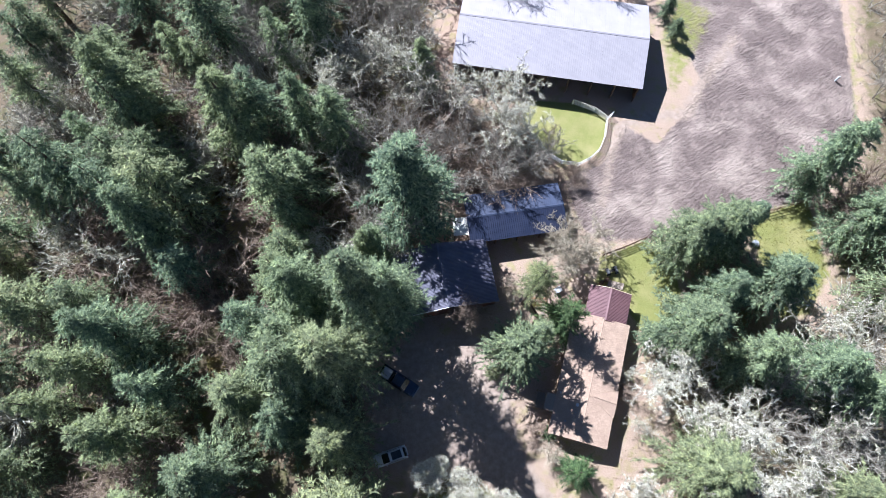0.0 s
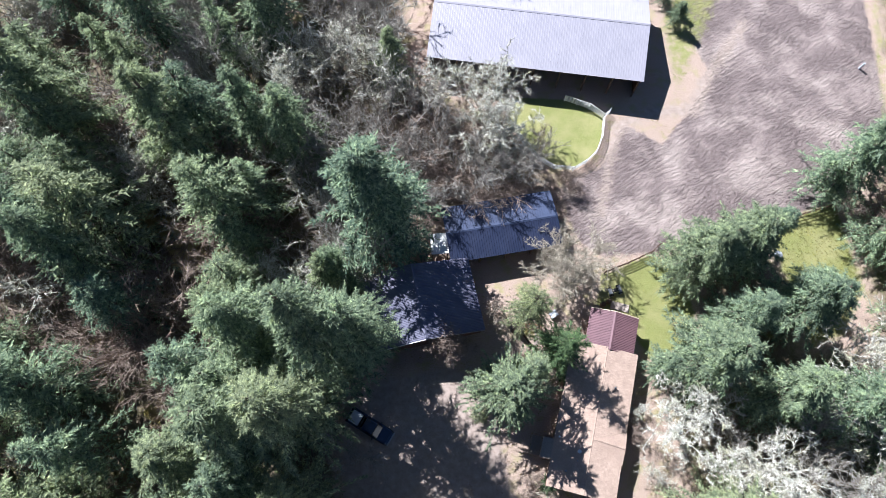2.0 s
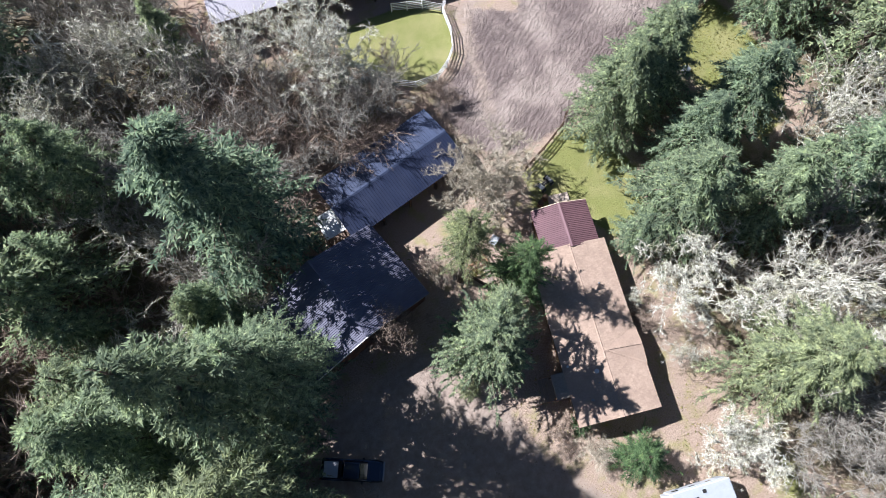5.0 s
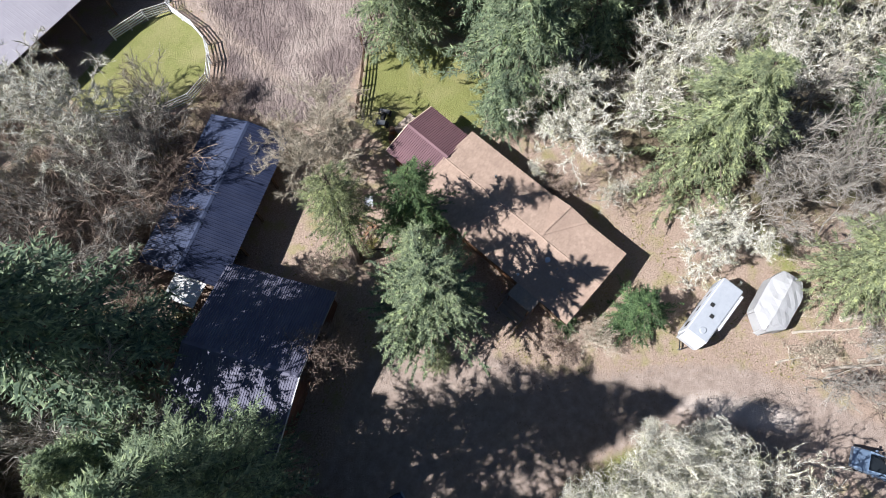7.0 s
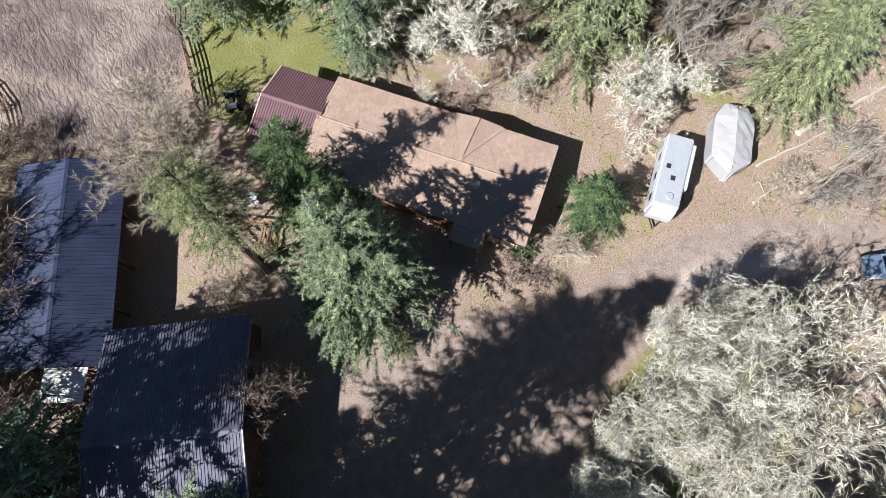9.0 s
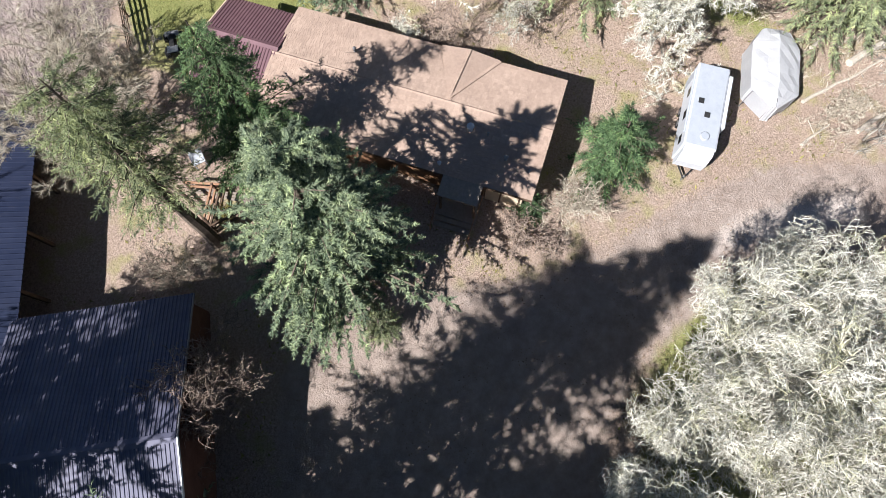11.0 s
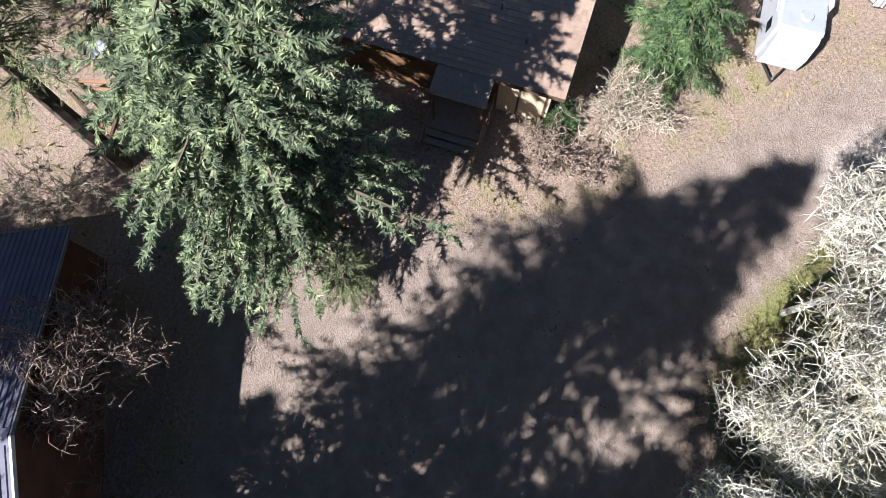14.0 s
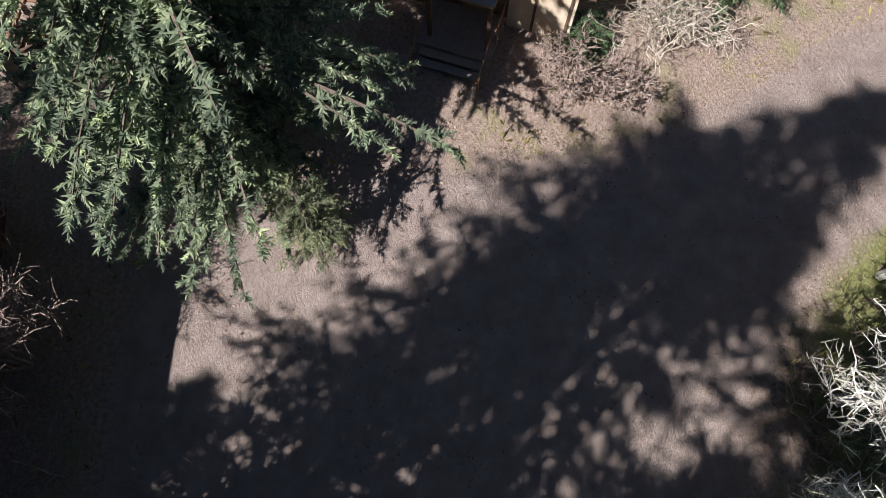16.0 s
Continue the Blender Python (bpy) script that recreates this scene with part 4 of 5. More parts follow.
def pickup(m):
    ob = thing("pickup_truck", m, "dark navy pickup truck with white load in its bed", "pickup")
    body = loft([(-2.85, 0.93, 0.93, 0.5, 1.0), (-2.7, 0.98, 0.96, 0.42, 1.12), (-0.9, 0.99, 0.96, 0.4, 1.14), (1.4, 0.99, 0.94, 0.4, 1.12), (2.55, 0.96, 0.86, 0.42, 1.02), (2.85, 0.86, 0.78, 0.48, 0.86)], M_NAVY, "body", ob)
    loft([(-0.85, 0.9, 0.72, 1.1, 1.5), (-0.6, 0.9, 0.72, 1.1, 1.84), (0.75, 0.9, 0.72, 1.1, 1.86), (1.45, 0.9, 0.76, 1.08, 1.16)], M_NAVY, "cab", ob)
    part("windscreen", prism([(0.82, 1.83), (1.42, 1.2), (1.46, 1.2), (0.86, 1.845)], "y", -0.66, 0.66), M_GLASS, ob)
    part("rear_window", boxed(-0.88, -0.84, -0.6, 0.6, 1.25, 1.66), M_GLASS, ob)
    for s in (-1, 1):
        part("side_window", boxed(-0.5, 0.75, s * 0.80 - 0.025, s * 0.80 + 0.025, 1.28, 1.66), M_GLASS, ob)
        part("mirror", boxed(0.95, 1.12, s * 1.06 - 0.09, s * 1.06 + 0.09, 1.14, 1.32, 0.03), M_BLACK, ob)
        part("tail_light", boxed(-2.875, -2.8, s * 0.86 - 0.07, s * 0.86 + 0.07, 0.75, 1.08), M_TAIL, ob)
        part("headlight", boxed(2.72, 2.86, s * 0.64 - 0.13, s * 0.64 + 0.13, 0.68, 0.82, 0.02), M_LAMP, ob)
        for x in (-1.75, 1.8):
            wheel(ob, x, s * 0.86, 0.4, 0.26)
    bed = part("bed_liner", boxed(-2.72, -0.95, -0.78, 0.78, 1.125, 1.16), M_BLACK, ob)
    part("bed_load", boxed(-2.55, -1.25, -0.7, 0.7, 1.162, 1.34, 0.04), M_WHITE, ob, "white covered load")
    part("bumper", boxed(-3.0, -2.86, -0.9, 0.9, 0.48, 0.66, 0.03), M_BLADE, ob)
    part("bumper", boxed(2.84, 2.97, -0.85, 0.85, 0.42, 0.62, 0.03), M_BLADE, ob)
    return ob


def wagon(m, mat, label, roofglass=True):
    ob = thing("car", m, label, "car")
    loft([(-2.3, 0.80, 0.78, 0.45, 0.92), (-2.15, 0.88, 0.86, 0.36, 1.02), (-0.6, 0.91, 0.88, 0.33, 1.04), (1.0, 0.91, 0.86, 0.33, 1.02), (1.95, 0.88, 0.78, 0.35, 0.92), (2.28, 0.78, 0.7, 0.42, 0.76)], mat, "body", ob)
    loft([(-2.12, 0.84, 0.66, 1.0, 1.3), (-1.75, 0.84, 0.66, 1.0, 1.66), (0.1, 0.84, 0.66, 1.0, 1.7), (1.15, 0.84, 0.7, 0.98, 1.08)], mat, "cabin", ob)
    part("windscreen", prism([(0.2, 1.67), (1.1, 1.1), (1.15, 1.1), (0.25, 1.69)], "y", -0.62, 0.62), M_GLASS, ob)
    part("rear_window", prism([(-2.12, 1.2), (-1.82, 1.62), (-1.88, 1.64), (-2.18, 1.2)], "y", -0.6, 0.6), M_GLASS, ob)
    if roofglass:
        part("sunroof", boxed(-1.5, -0.15, -0.5, 0.5, 1.672, 1.71, 0.01), M_GLASS, ob)
    for s in (-1, 1):
        part("side_window", boxed(-1.7, 0.45, s * 0.76 - 0.02, s * 0.76 + 0.02, 1.15, 1.52), M_GLASS, ob)
        part("roof_rail", beam((-1.6, s * 0.63, 1.74), (0.1, s * 0.63, 1.74), 0.04, 0.05), M_BLADE, ob)
        part("mirror", boxed(0.7, 0.85, s * 0.98 - 0.08, s * 0.98 + 0.08, 1.02, 1.16, 0.03), mat, ob)
        part("headlight", boxed(2.1, 2.26, s * 0.56 - 0.14, s * 0.56 + 0.14, 0.62, 0.76, 0.02), M_LAMP, ob)
        part("tail_light", boxed(-2.31, -2.22, s * 0.68 - 0.08, s * 0.68 + 0.08, 0.8, 1.0), M_TAIL, ob)
        for x in (-1.4, 1.42):
            wheel(ob, x, s * 0.8, 0.34, 0.22)
    return ob


pickup(pose(-6.0, 8.45, 0, 0, 0, -32))
wagon(pose(-6.8, -1.5, 0, 0, 0, 199), M_SILVER, "silver estate car with dark glass sunroof parked by the trees")
wagon(pose(15.15, -24.9, 0, 0, 0, 95), M_BLUEGREY, "blue-grey car parked on the drive under bare branches", False)

# travel trailer: length along x, hitch at -x
trailer = thing("travel_trailer", pose(20.45, -8.75, 0, 0, 0, -14) @ Matrix.Diagonal((0.94, 0.86, 0.9, 1)), "white travel trailer with slide-out and roof hatches on the clearing", "trailer")
body = part("body", boxed(-2.9, 3.1, -1.1, 1.1, 0.55, 2.85, 0.14), M_WHITE, trailer, "white ribbed body")
front = part("front_cap", prism([(-2.9, 0.7), (-2.9, 2.8), (-3.2, 2.62), (-3.42, 1.6), (-3.3, 0.75)], "y", -0.98, 0.98), M_WHITE, trailer)
part("roof_skin", boxed(-2.8, 3.0, -1.0, 1.0, 2.853, 2.885, 0.012), M_RVROOF, trailer, "grey-white rubber roof")
part("slide_out", boxed(-1.1, 2.7, -1.42, -1.1, 0.9, 2.7, 0.04), M_WHITE, trailer)
part("awning_roll", cyl(0.08, 4.6, 12, m=Matrix.Translation((0.3, 1.16, 2.66)) @ Matrix.Rotation(radians(90), 4, "Y")), M_RVROOF, trailer)
for x, y in ((0.3, 0.5), (-0.6, -0.05)):
    h = part("roof_hatch", boxed(x - 0.18, x + 0.18, y - 0.18, y + 0.18, 2.88, 2.95, 0.02), M_BLACK, trailer, "dark roof hatch")
part("skylight", cyl(0.33, 0.1, 24, 0.26, Matrix.Translation((-2.1, -0.15, 2.93))), M_RVROOF, trailer, "round dome skylight")
for x in (-2.4, -0.6, 1.1):
    part("window", boxed(x, x + 0.6, 1.09, 1.115, 1.6, 2.1), M_GLASS, trailer)
for x in (-1.6, 0.3):
    part("window", boxed(x, x + 1.0, -1.435, -1.41, 1.5, 2.1), M_GLASS, trailer)
part("window", boxed(-2.0, -1.35, -1.115, -1.09, 1.5, 2.1), M_GLASS, trailer)
part("door", boxed(2.25, 2.85, 1.09, 1.12, 0.65, 2.45), M_RVROOF, trailer)
for s in (-1, 1):
    for x in (-0.1, 0.75):
        wheel(trailer, x, s * 0.98, 0.35, 0.22)
part("chassis", boxed(-3.0, 3.0, -0.9, 0.9, 0.42, 0.56), M_BLACK, trailer)
part("drawbar", beam((-3.0, 0.6, 0.48), (-3.95, 0, 0.48), 0.08, 0.12), M_BLACK, trailer)
part("drawbar", beam((-3.0, -0.6, 0.48), (-3.95, 0, 0.48), 0.08, 0.12), M_BLACK, trailer)
part("jack_stand", boxed(-3.93, -3.83, -0.05, 0.05, 0, 0.62), M_BLADE, trailer)


def draped():
    """A white tarpaulin pulled over a ridge pole, with sagging skirts."""
    bm = bmesh.new()
    n, g = 11, random.Random(4)
    rows = []
    for i in range(n):
        x = -2.9 + 5.8 * i / (n - 1)
        nose = max(0.0, (abs(x) - 1.7) / 1.2)
        wid = 1.5 * (1 - 0.86 * nose) if x < 0 else 1.5 * (1 - 0.42 * nose)
        zr = 2.35 - 0.35 * nose**2
        row = []
        for j, f in enumerate((-1.0, -0.97, -0.72, -0.4, 0.0, 0.4, 0.72, 0.97, 1.0)):
            z = (0.55 if abs(f) == 1 else zr - (zr - 1.85) * abs(f) ** 1.2) + g.uniform(-0.035, 0.035)
            row.append(bm.verts.new((x + g.uniform(-0.04, 0.04), wid * f + g.uniform(-0.03, 0.03), z)))
        rows.append(row)
    for a, b in zip(rows, rows[1:]):
        for k in range(8):
            bm.faces.new((a[k], a[k + 1], b[k + 1], b[k]))
    for row in (rows[0], rows[-1]):
        low = [bm.verts.new((v.co.x + (-0.12 if row is rows[0] else 0.12), v.co.y, 0.5)) for v in row[1:-1]]
        for k in range(len(low) - 1):
            bm.faces.new((row[k + 1], row[k + 2], low[k + 1], low[k]))
    bmesh.ops.solidify(bm, geom=bm.faces[:], thickness=0.02)
    return bm


tent = thing("canopy_shelter", pose(23.7, -13.45, 0, 0, 0, -8.5) @ Matrix.Diagonal((0.95, 1.0, 1, 1)), "white tarpaulin shelter with peaked top beside the trailer", "shelter")
part("tarpaulin", draped(), M_TARP, tent)
part("ridge_pole", beam((-2.7, 0, 2.2), (2.7, 0, 2.2), 0.05, 0.05), M_BLADE, tent)
for x in (-1.9, 1.9):
    for y in (-1.3, 1.3):
        part("leg", cyl(0.03, 1.8, 8, m=Matrix.Translation((x, y, 0.9))), M_BLADE, tent)
    part("rafter", beam((x, -1.3, 1.75), (x, 0, 2.2), 0.04, 0.04), M_BLADE, tent)
    part("rafter", beam((x, 1.3, 1.75), (x, 0, 2.2), 0.04, 0.04), M_BLADE, tent)
# black block added behind the gap below the tarpaulin's skirts
part("stored_crate", boxed(-1.6, 1.6, -1.1, 1.1, 0, 0.9, 0.04), M_BLACK, tent, "dark block filling the gap under the tarpaulin")


# ---- fences ----
def rail_fence(name, pts, label, mat, rails, high, gap, post=0.06, group=""):
    ob = thing(name, pose(pts[0][0], pts[0][1], 0), label, "fence", group)
    o = Vector((*pts[0], 0))
    for a, b in zip(pts, pts[1:]):
        a, b = Vector((*a, 0)) - o, Vector((*b, 0)) - o
        n = max(1, round((b - a).length / gap))
        for k in range(n + 1):
            if k == 0 and a.length > 0.01:
                continue
            p = a.lerp(b, k / n)
            part("post", boxed(p.x - post, p.x + post, p.y - post, p.y + post, -0.1, high + 0.08, 0.01), mat, ob)
        for k in range(n):
            p, q = a.lerp(b, k / n), a.lerp(b, (k + 1) / n)
            for j in range(rails):
                z = 0.3 + (high - 0.3) * j / max(1, rails - 1)
                part("rail", beam((p.x, p.y, z), (q.x, q.y, z), 0.04, 0.13), mat, ob)
    return ob


rail_fence("rail_fence", [(24.0, 26.7), (27.2, 27.9), (30.4, 29.3), (31.4, 30.2)], "dark timber rail fence between lawn and ploughed field", M_DARKWOOD, 4, 1.25, 1.9)
rail_fence("rail_fence", [(31.4, 30.2), (40, 31.6), (48, 33.2), (57, 35.6)], "dark timber rail fence along the ploughed field", M_DARKWOOD, 3, 1.2, 2.9)
rail_fence("pen_fence", [(12.4, 49.6), (14.4, 46.2), (16.6, 43.0)], "white board fence round the grass pen", M_FENCE_WHITE, 3, 1.3, 2.0)
rail_fence("pen_fence", [(16.6, 43.0), (18.6, 41.6), (21.2, 41.3), (23.0, 42.3), (24.6, 43.8), (25.6, 46.0), (26.2, 49.2)], "white board fence round the grass pen", M_FENCE_WHITE, 4, 1.3, 1.9)
rail_fence("pen_fence", [(26.2, 49.2), (24.4, 50.8), (21.0, 52.2)], "white board fence round the grass pen", M_FENCE_WHITE, 5, 1.4, 1.9)
gate = thing("field_gate", pose(26.4, 49.4, 0, 0, 0, 40), "white gate leaf standing open by the pen", "gate")
part("gate_frame", boxed(0, 0.08, -0.04, 0.04, 0.1, 1.5), M_FENCE_WHITE, gate)
for k in range(5):
    part("bar", beam((0.04, 0, 0.25 + 0.27 * k), (1.0, 0, 0.25 + 0.27 * k), 0.04, 0.06), M_FENCE_WHITE, gate)
part("gate_frame", boxed(0.95, 1.03, -0.04, 0.04, 0.1, 1.5), M_FENCE_WHITE, gate)

# ---- yard things ----
frame_thing = thing("timber_frame", pose(13.2, 19.6, 0), "dark timber rail frame round a small garden bed", "fence")
CORNERS = {"a": (1.35, 2.3), "b": (-0.75, 0.15), "c": (0.6, -2.1), "d": (1.85, -0.1), "e": (1.9, 2.1), "f": (1.8, 0.45), "g": (-0.35, 0.6)}
for x, y in CORNERS.values():
    part("post", boxed(x - 0.07, x + 0.07, y - 0.07, y + 0.07, -0.1, 1.15, 0.01), M_DARKWOOD, frame_thing)
for p, q in ("ab", "bc", "ed", "bd", "gf"):
    (x0, y0), (x1, y1) = CORNERS[p], CORNERS[q]
    for z in (0.45, 1.05):
        part("rail", beam((x0, y0, z), (x1, y1, z), 0.13, 0.13), M_TIMBER if p in "eg" else M_DARKWOOD, frame_thing)
for k in range(3):
    part("board", beam((1.1 + 0.2 * k, -1.9, 0.06), (1.7 + 0.2 * k, 1.8, 0.06), 0.16, 0.03), M_DECK, frame_thing, "weathered loose board")
seedling = thing("seedling", planted(13.5, 19.35), "small yellow-green plant in the garden bed", "plant")
part("stem", cyl(0.02, 0.5, 6, m=Matrix.Translation((0, 0, 0.25))), M_DARKWOOD, seedling)
part("leaf_crown", fir_meshes(52, 0.9, 0.45, 26, 8, M_WEED, low=0.25, droop=0.05, shape=0.3, blade=0.35, fan=4, thin=0.3)[1], None, seedling)

table = thing("garden_table", pose(16.9, 21.4, 0, 0, 0, 30), "small white garden table under the trees", "table")
part("tabletop", boxed(-0.5, 0.5, -0.4, 0.4, 0.68, 0.73, 0.015), M_WHITE, table)
for x in (-0.42, 0.42):
    for y in (-0.32, 0.32):
        part("leg", boxed(x - 0.025, x + 0.025, y - 0.025, y + 0.025, 0, 0.68), M_WHITE, table)


def quad(m):
    ob = thing("quad_bike", m, "black and grey quad bike parked on the lawn", "quad bike")
    part("body", boxed(-0.55, 0.5, -0.22, 0.22, 0.45, 0.72, 0.06), M_BLACK, ob)
    part("seat", boxed(-0.5, 0.1, -0.17, 0.17, 0.72, 0.84, 0.05), M_BLACK, ob)
    part("front_fender", boxed(0.4, 0.8, -0.45, 0.45, 0.6, 0.66, 0.03), M_GREYPLAST, ob, "grey front mudguard")
    part("rear_fender", boxed(-0.9, -0.4, -0.5, 0.5, 0.6, 0.68, 0.03), M_BLACK, ob)
    part("handlebar", beam((0.3, -0.38, 1.0), (0.3, 0.38, 1.0), 0.03, 0.03), M_BLADE, ob)
    part("steering_column", beam((0.45, 0, 0.62), (0.3, 0, 1.0), 0.05, 0.05), M_BLACK, ob)
    part("rack", boxed(-0.95, -0.45, -0.35, 0.35, 0.76, 0.79), M_BLADE, ob)
    for x in (-0.62, 0.62):
        for s in (-1, 1):
            wheel(ob, x, s * 0.48, 0.28, 0.22)


quad(pose(25.0, 24.3, 0, 0, 0, 15))


def barrel(m):
    ob = thing("barrel", m, "rusty brown barrel by the wing wall", "barrel", "barrels by the wing")
    part("drum", cyl(0.29, 0.86, 20, m=Matrix.Translation((0, 0, 0.43))), M_TIMBER, ob)
    for z in (0.03, 0.3, 0.58, 0.85):
        part("hoop", cyl(0.305, 0.03, 20, m=Matrix.Translation((0, 0, z))), M_DARKWOOD, ob)
    return ob


b0 = barrel(pose(23.3, 22.5, 0))
copy_thing(b0, pose(24.1, 22.9, 0, 0, 0, 40))
stake = thing("field_post", pose(64.2, 56.5, 0), "white marker post at the edge of the field", "post")
part("post", boxed(-0.12, 0.12, -0.12, 0.12, 0, 1.3, 0.02), M_WHITE, stake)
stones = thing("boulder", pose(46.8, 28.5, 0), "pale boulder on the grass by the field fence", "boulder")
bm = bmesh.new()
bmesh.ops.create_icosphere(bm, subdivisions=2, radius=0.55)
for v in bm.verts:
    v.co += Vector(noise.noise_vector(v.co * 2.2)) * 0.14
    v.co.z = v.co.z * 0.7 + 0.3
part("stone", bm, M_RVROOF, stones)


def log(a, b, r):
    a, b = Vector(a), Vector(b)
    ob = thing("fallen_log", Matrix.Translation(a), "bleached fallen log lying on dry ground", "log", "fallen logs in the clearing")
    g, n = random.Random(int(a.x * 10)), 8
    P = [((b - a) * k / n + Vector((g.uniform(-0.06, 0.06), g.uniform(-0.06, 0.06), r * (1 - 0.45 * k / n)))) for k in range(n + 1)]
    R = [r * (1 - 0.5 * k / n) for k in range(n + 1)]
    part("log", limb(P, R), M_LOG, ob)
    for k in (2, 4, 5):
        d = Vector((g.uniform(-1, 1), g.uniform(-1, 1), 0.5)).normalized()
        part("stub", beam(P[k], P[k] + d * g.uniform(0.4, 1.1), 0.05, 0.05), M_LOG, ob)


for a, b, r in (((25.4, -19.2, 0), (30.3, -26.8, 0), 0.26), ((22.5, -15.9, 0), (26.3, -22.3, 0), 0.13), ((19.5, -15.4, 0), (21.0, -17.4, 0), 0.11),
                ((20.6, -19.0, 0), (25.0, -26.0, 0), 0.16), ((22.7, -21.5, 0), (27.5, -28.0, 0), 0.14), ((26.5, -17.0, 0), (30.5, -21.0, 0), 0.15),
                ((-22, 33, 0), (-15, 30.5, 0), 0.2), ((2.96, -5.45, 0), (3.35, -7.6, 0), 0.14)):
    log(a, b, r)


# ---- trees, brush and litter ----
used = set()
FIRS = "conifers of the wood"
BARES = "leafless lichen trees"
fir_a = tree("fir_tree", fir_meshes(11, 22, 5.4, 190, 12, M_FIR, blade=1.25, fan=8, thin=0.17, gap=0.3), "tall green fir tree with drooping boughs", "conifer", FIRS)
fir_b = tree("fir_tree", fir_meshes(12, 25, 5.9, 210, 12, M_FIR_DARK, droop=0.42, blade=1.3, fan=8, thin=0.17, gap=0.2), "tall dark green fir tree", "conifer", FIRS)
fir_c = tree("fir_tree", fir_meshes(13, 20, 5.4, 190, 14, M_CEDAR, shape=0.6, blade=1.1, fan=14, thin=0.15, needle=0.33, gap=0.2), "yellowish green conifer with rounded crown", "conifer", FIRS)
fir_d = tree("fir_tree", fir_meshes(14, 21, 4.8, 160, 11, M_FIR, low=0.22, droop=0.3, blade=1.25, fan=8, thin=0.17, gap=0.4), "slender open-crowned fir tree", "conifer", FIRS)
fir_e = tree("fir_tree", fir_meshes(15, 19, 5.6, 190, 12, M_FIR_DARK, shape=0.6, blade=1.25, fan=8, thin=0.17, gap=0.2), "broad dark green fir tree", "conifer", FIRS)
fir_f = tree("fir_tree", fir_meshes(19, 34, 5.6, 420, 13, M_FIR, low=0.1, droop=0.4, shape=0.5, blade=1.15, fan=11, thin=0.14, needle=0.36, gap=0.58), "tall bright green fir tree between drive and workshop", "conifer", FIRS)
far_a = tree("fir_tree", fir_meshes(16, 22, 5.6, 130, 9, M_FIR, blade=1.35, thin=0.2, joints=2, shape=0.8, gap=0.3, fan=6), "tall green fir tree with drooping boughs", "conifer", FIRS)
far_b = tree("fir_tree", fir_meshes(17, 23, 5.8, 130, 9, M_FIR_DARK, blade=1.35, thin=0.2, joints=2, shape=0.7, gap=0.3, fan=6), "tall dark green fir tree", "conifer", FIRS)
far_c = tree("fir_tree", fir_meshes(18, 20, 5.4, 130, 9, M_CEDAR, blade=1.3, thin=0.2, joints=2, shape=0.65, gap=0.3, fan=6), "yellowish green conifer with rounded crown", "conifer", FIRS)
lich_a = tree("bare_tree", bare_meshes(21, 12.5, M_LICHEN, 0.95, 2, 4, 2, 0.26, twig=0.017, stub=0.7, mist=24000, reach=0.55, wood_mat=M_LICHEN_GREY, limbs=True), "leafless tree white with lichen", "tree", BARES)
lich_b = tree("bare_tree", bare_meshes(22, 12, M_LICHEN, 0.9, 2, 4, 2, 0.26, twig=0.017, stub=0.7, mist=24000, reach=0.55, wood_mat=M_LICHEN_GREY, limbs=True), "leafless tree crusted with pale lichen", "tree", BARES)
lich_c = tree("bare_tree", bare_meshes(29, 12, M_LICHEN, 0.95, 3, 3, 2, 0.26, twig=0.02, stub=0.5, mist=9500, reach=0.55, wood_mat=M_LICHEN_GREY, limbs=True), "leafless tree crusted with pale lichen", "tree", BARES)
grey_a = tree("bare_tree", bare_meshes(23, 13, M_LICHEN_GREY, 0.75, 2, 3, 2, 0.16, twig=0.024, mist=4200, reach=0.9), "tall leafless tree with grey twigs", "tree", BARES)
brown_a = tree("bare_tree", bare_meshes(24, 9, M_BRUSH, 0.8, 2, 3, 2, 0.2, twig=0.018, mist=4200, reach=0.7), "small leafless tree with brown twigs", "tree", BARES)
far_g = tree("bare_tree", bare_meshes(25, 12, M_LICHEN_GREY, 0.9, 2, 3, 2, 0.18, twig=0.03, mist=3000, reach=0.9), "tall leafless tree with grey twigs", "tree", BARES)
far_l = tree("bare_tree", bare_meshes(26, 12, M_LICHEN, 0.95, 3, 2, 3, 0.2, twig=0.024, stub=0.6, mist=6500, reach=0.7, wood_mat=M_LICHEN_GREY, limbs=True), "leafless tree crusted with pale lichen", "tree", BARES)
far_br = tree("bare_tree", bare_meshes(27, 9, M_BRUSH, 0.9, 3, 2, 3, 0.2, twig=0.026, mist=3600, reach=0.9), "small leafless tree with brown twigs", "tree", BARES)
near_lich = tree("bare_tree", bare_meshes(28, 13, M_LICHEN, 0.95, 1, 4, 3, 0.3, first=0.55, twig=0.015, stub=1.2, mist=16000, reach=0.22, wood_mat=M_LICHEN, clean=1, span=0.3), "leafless tree white with lichen beside the drive", "tree", BARES)

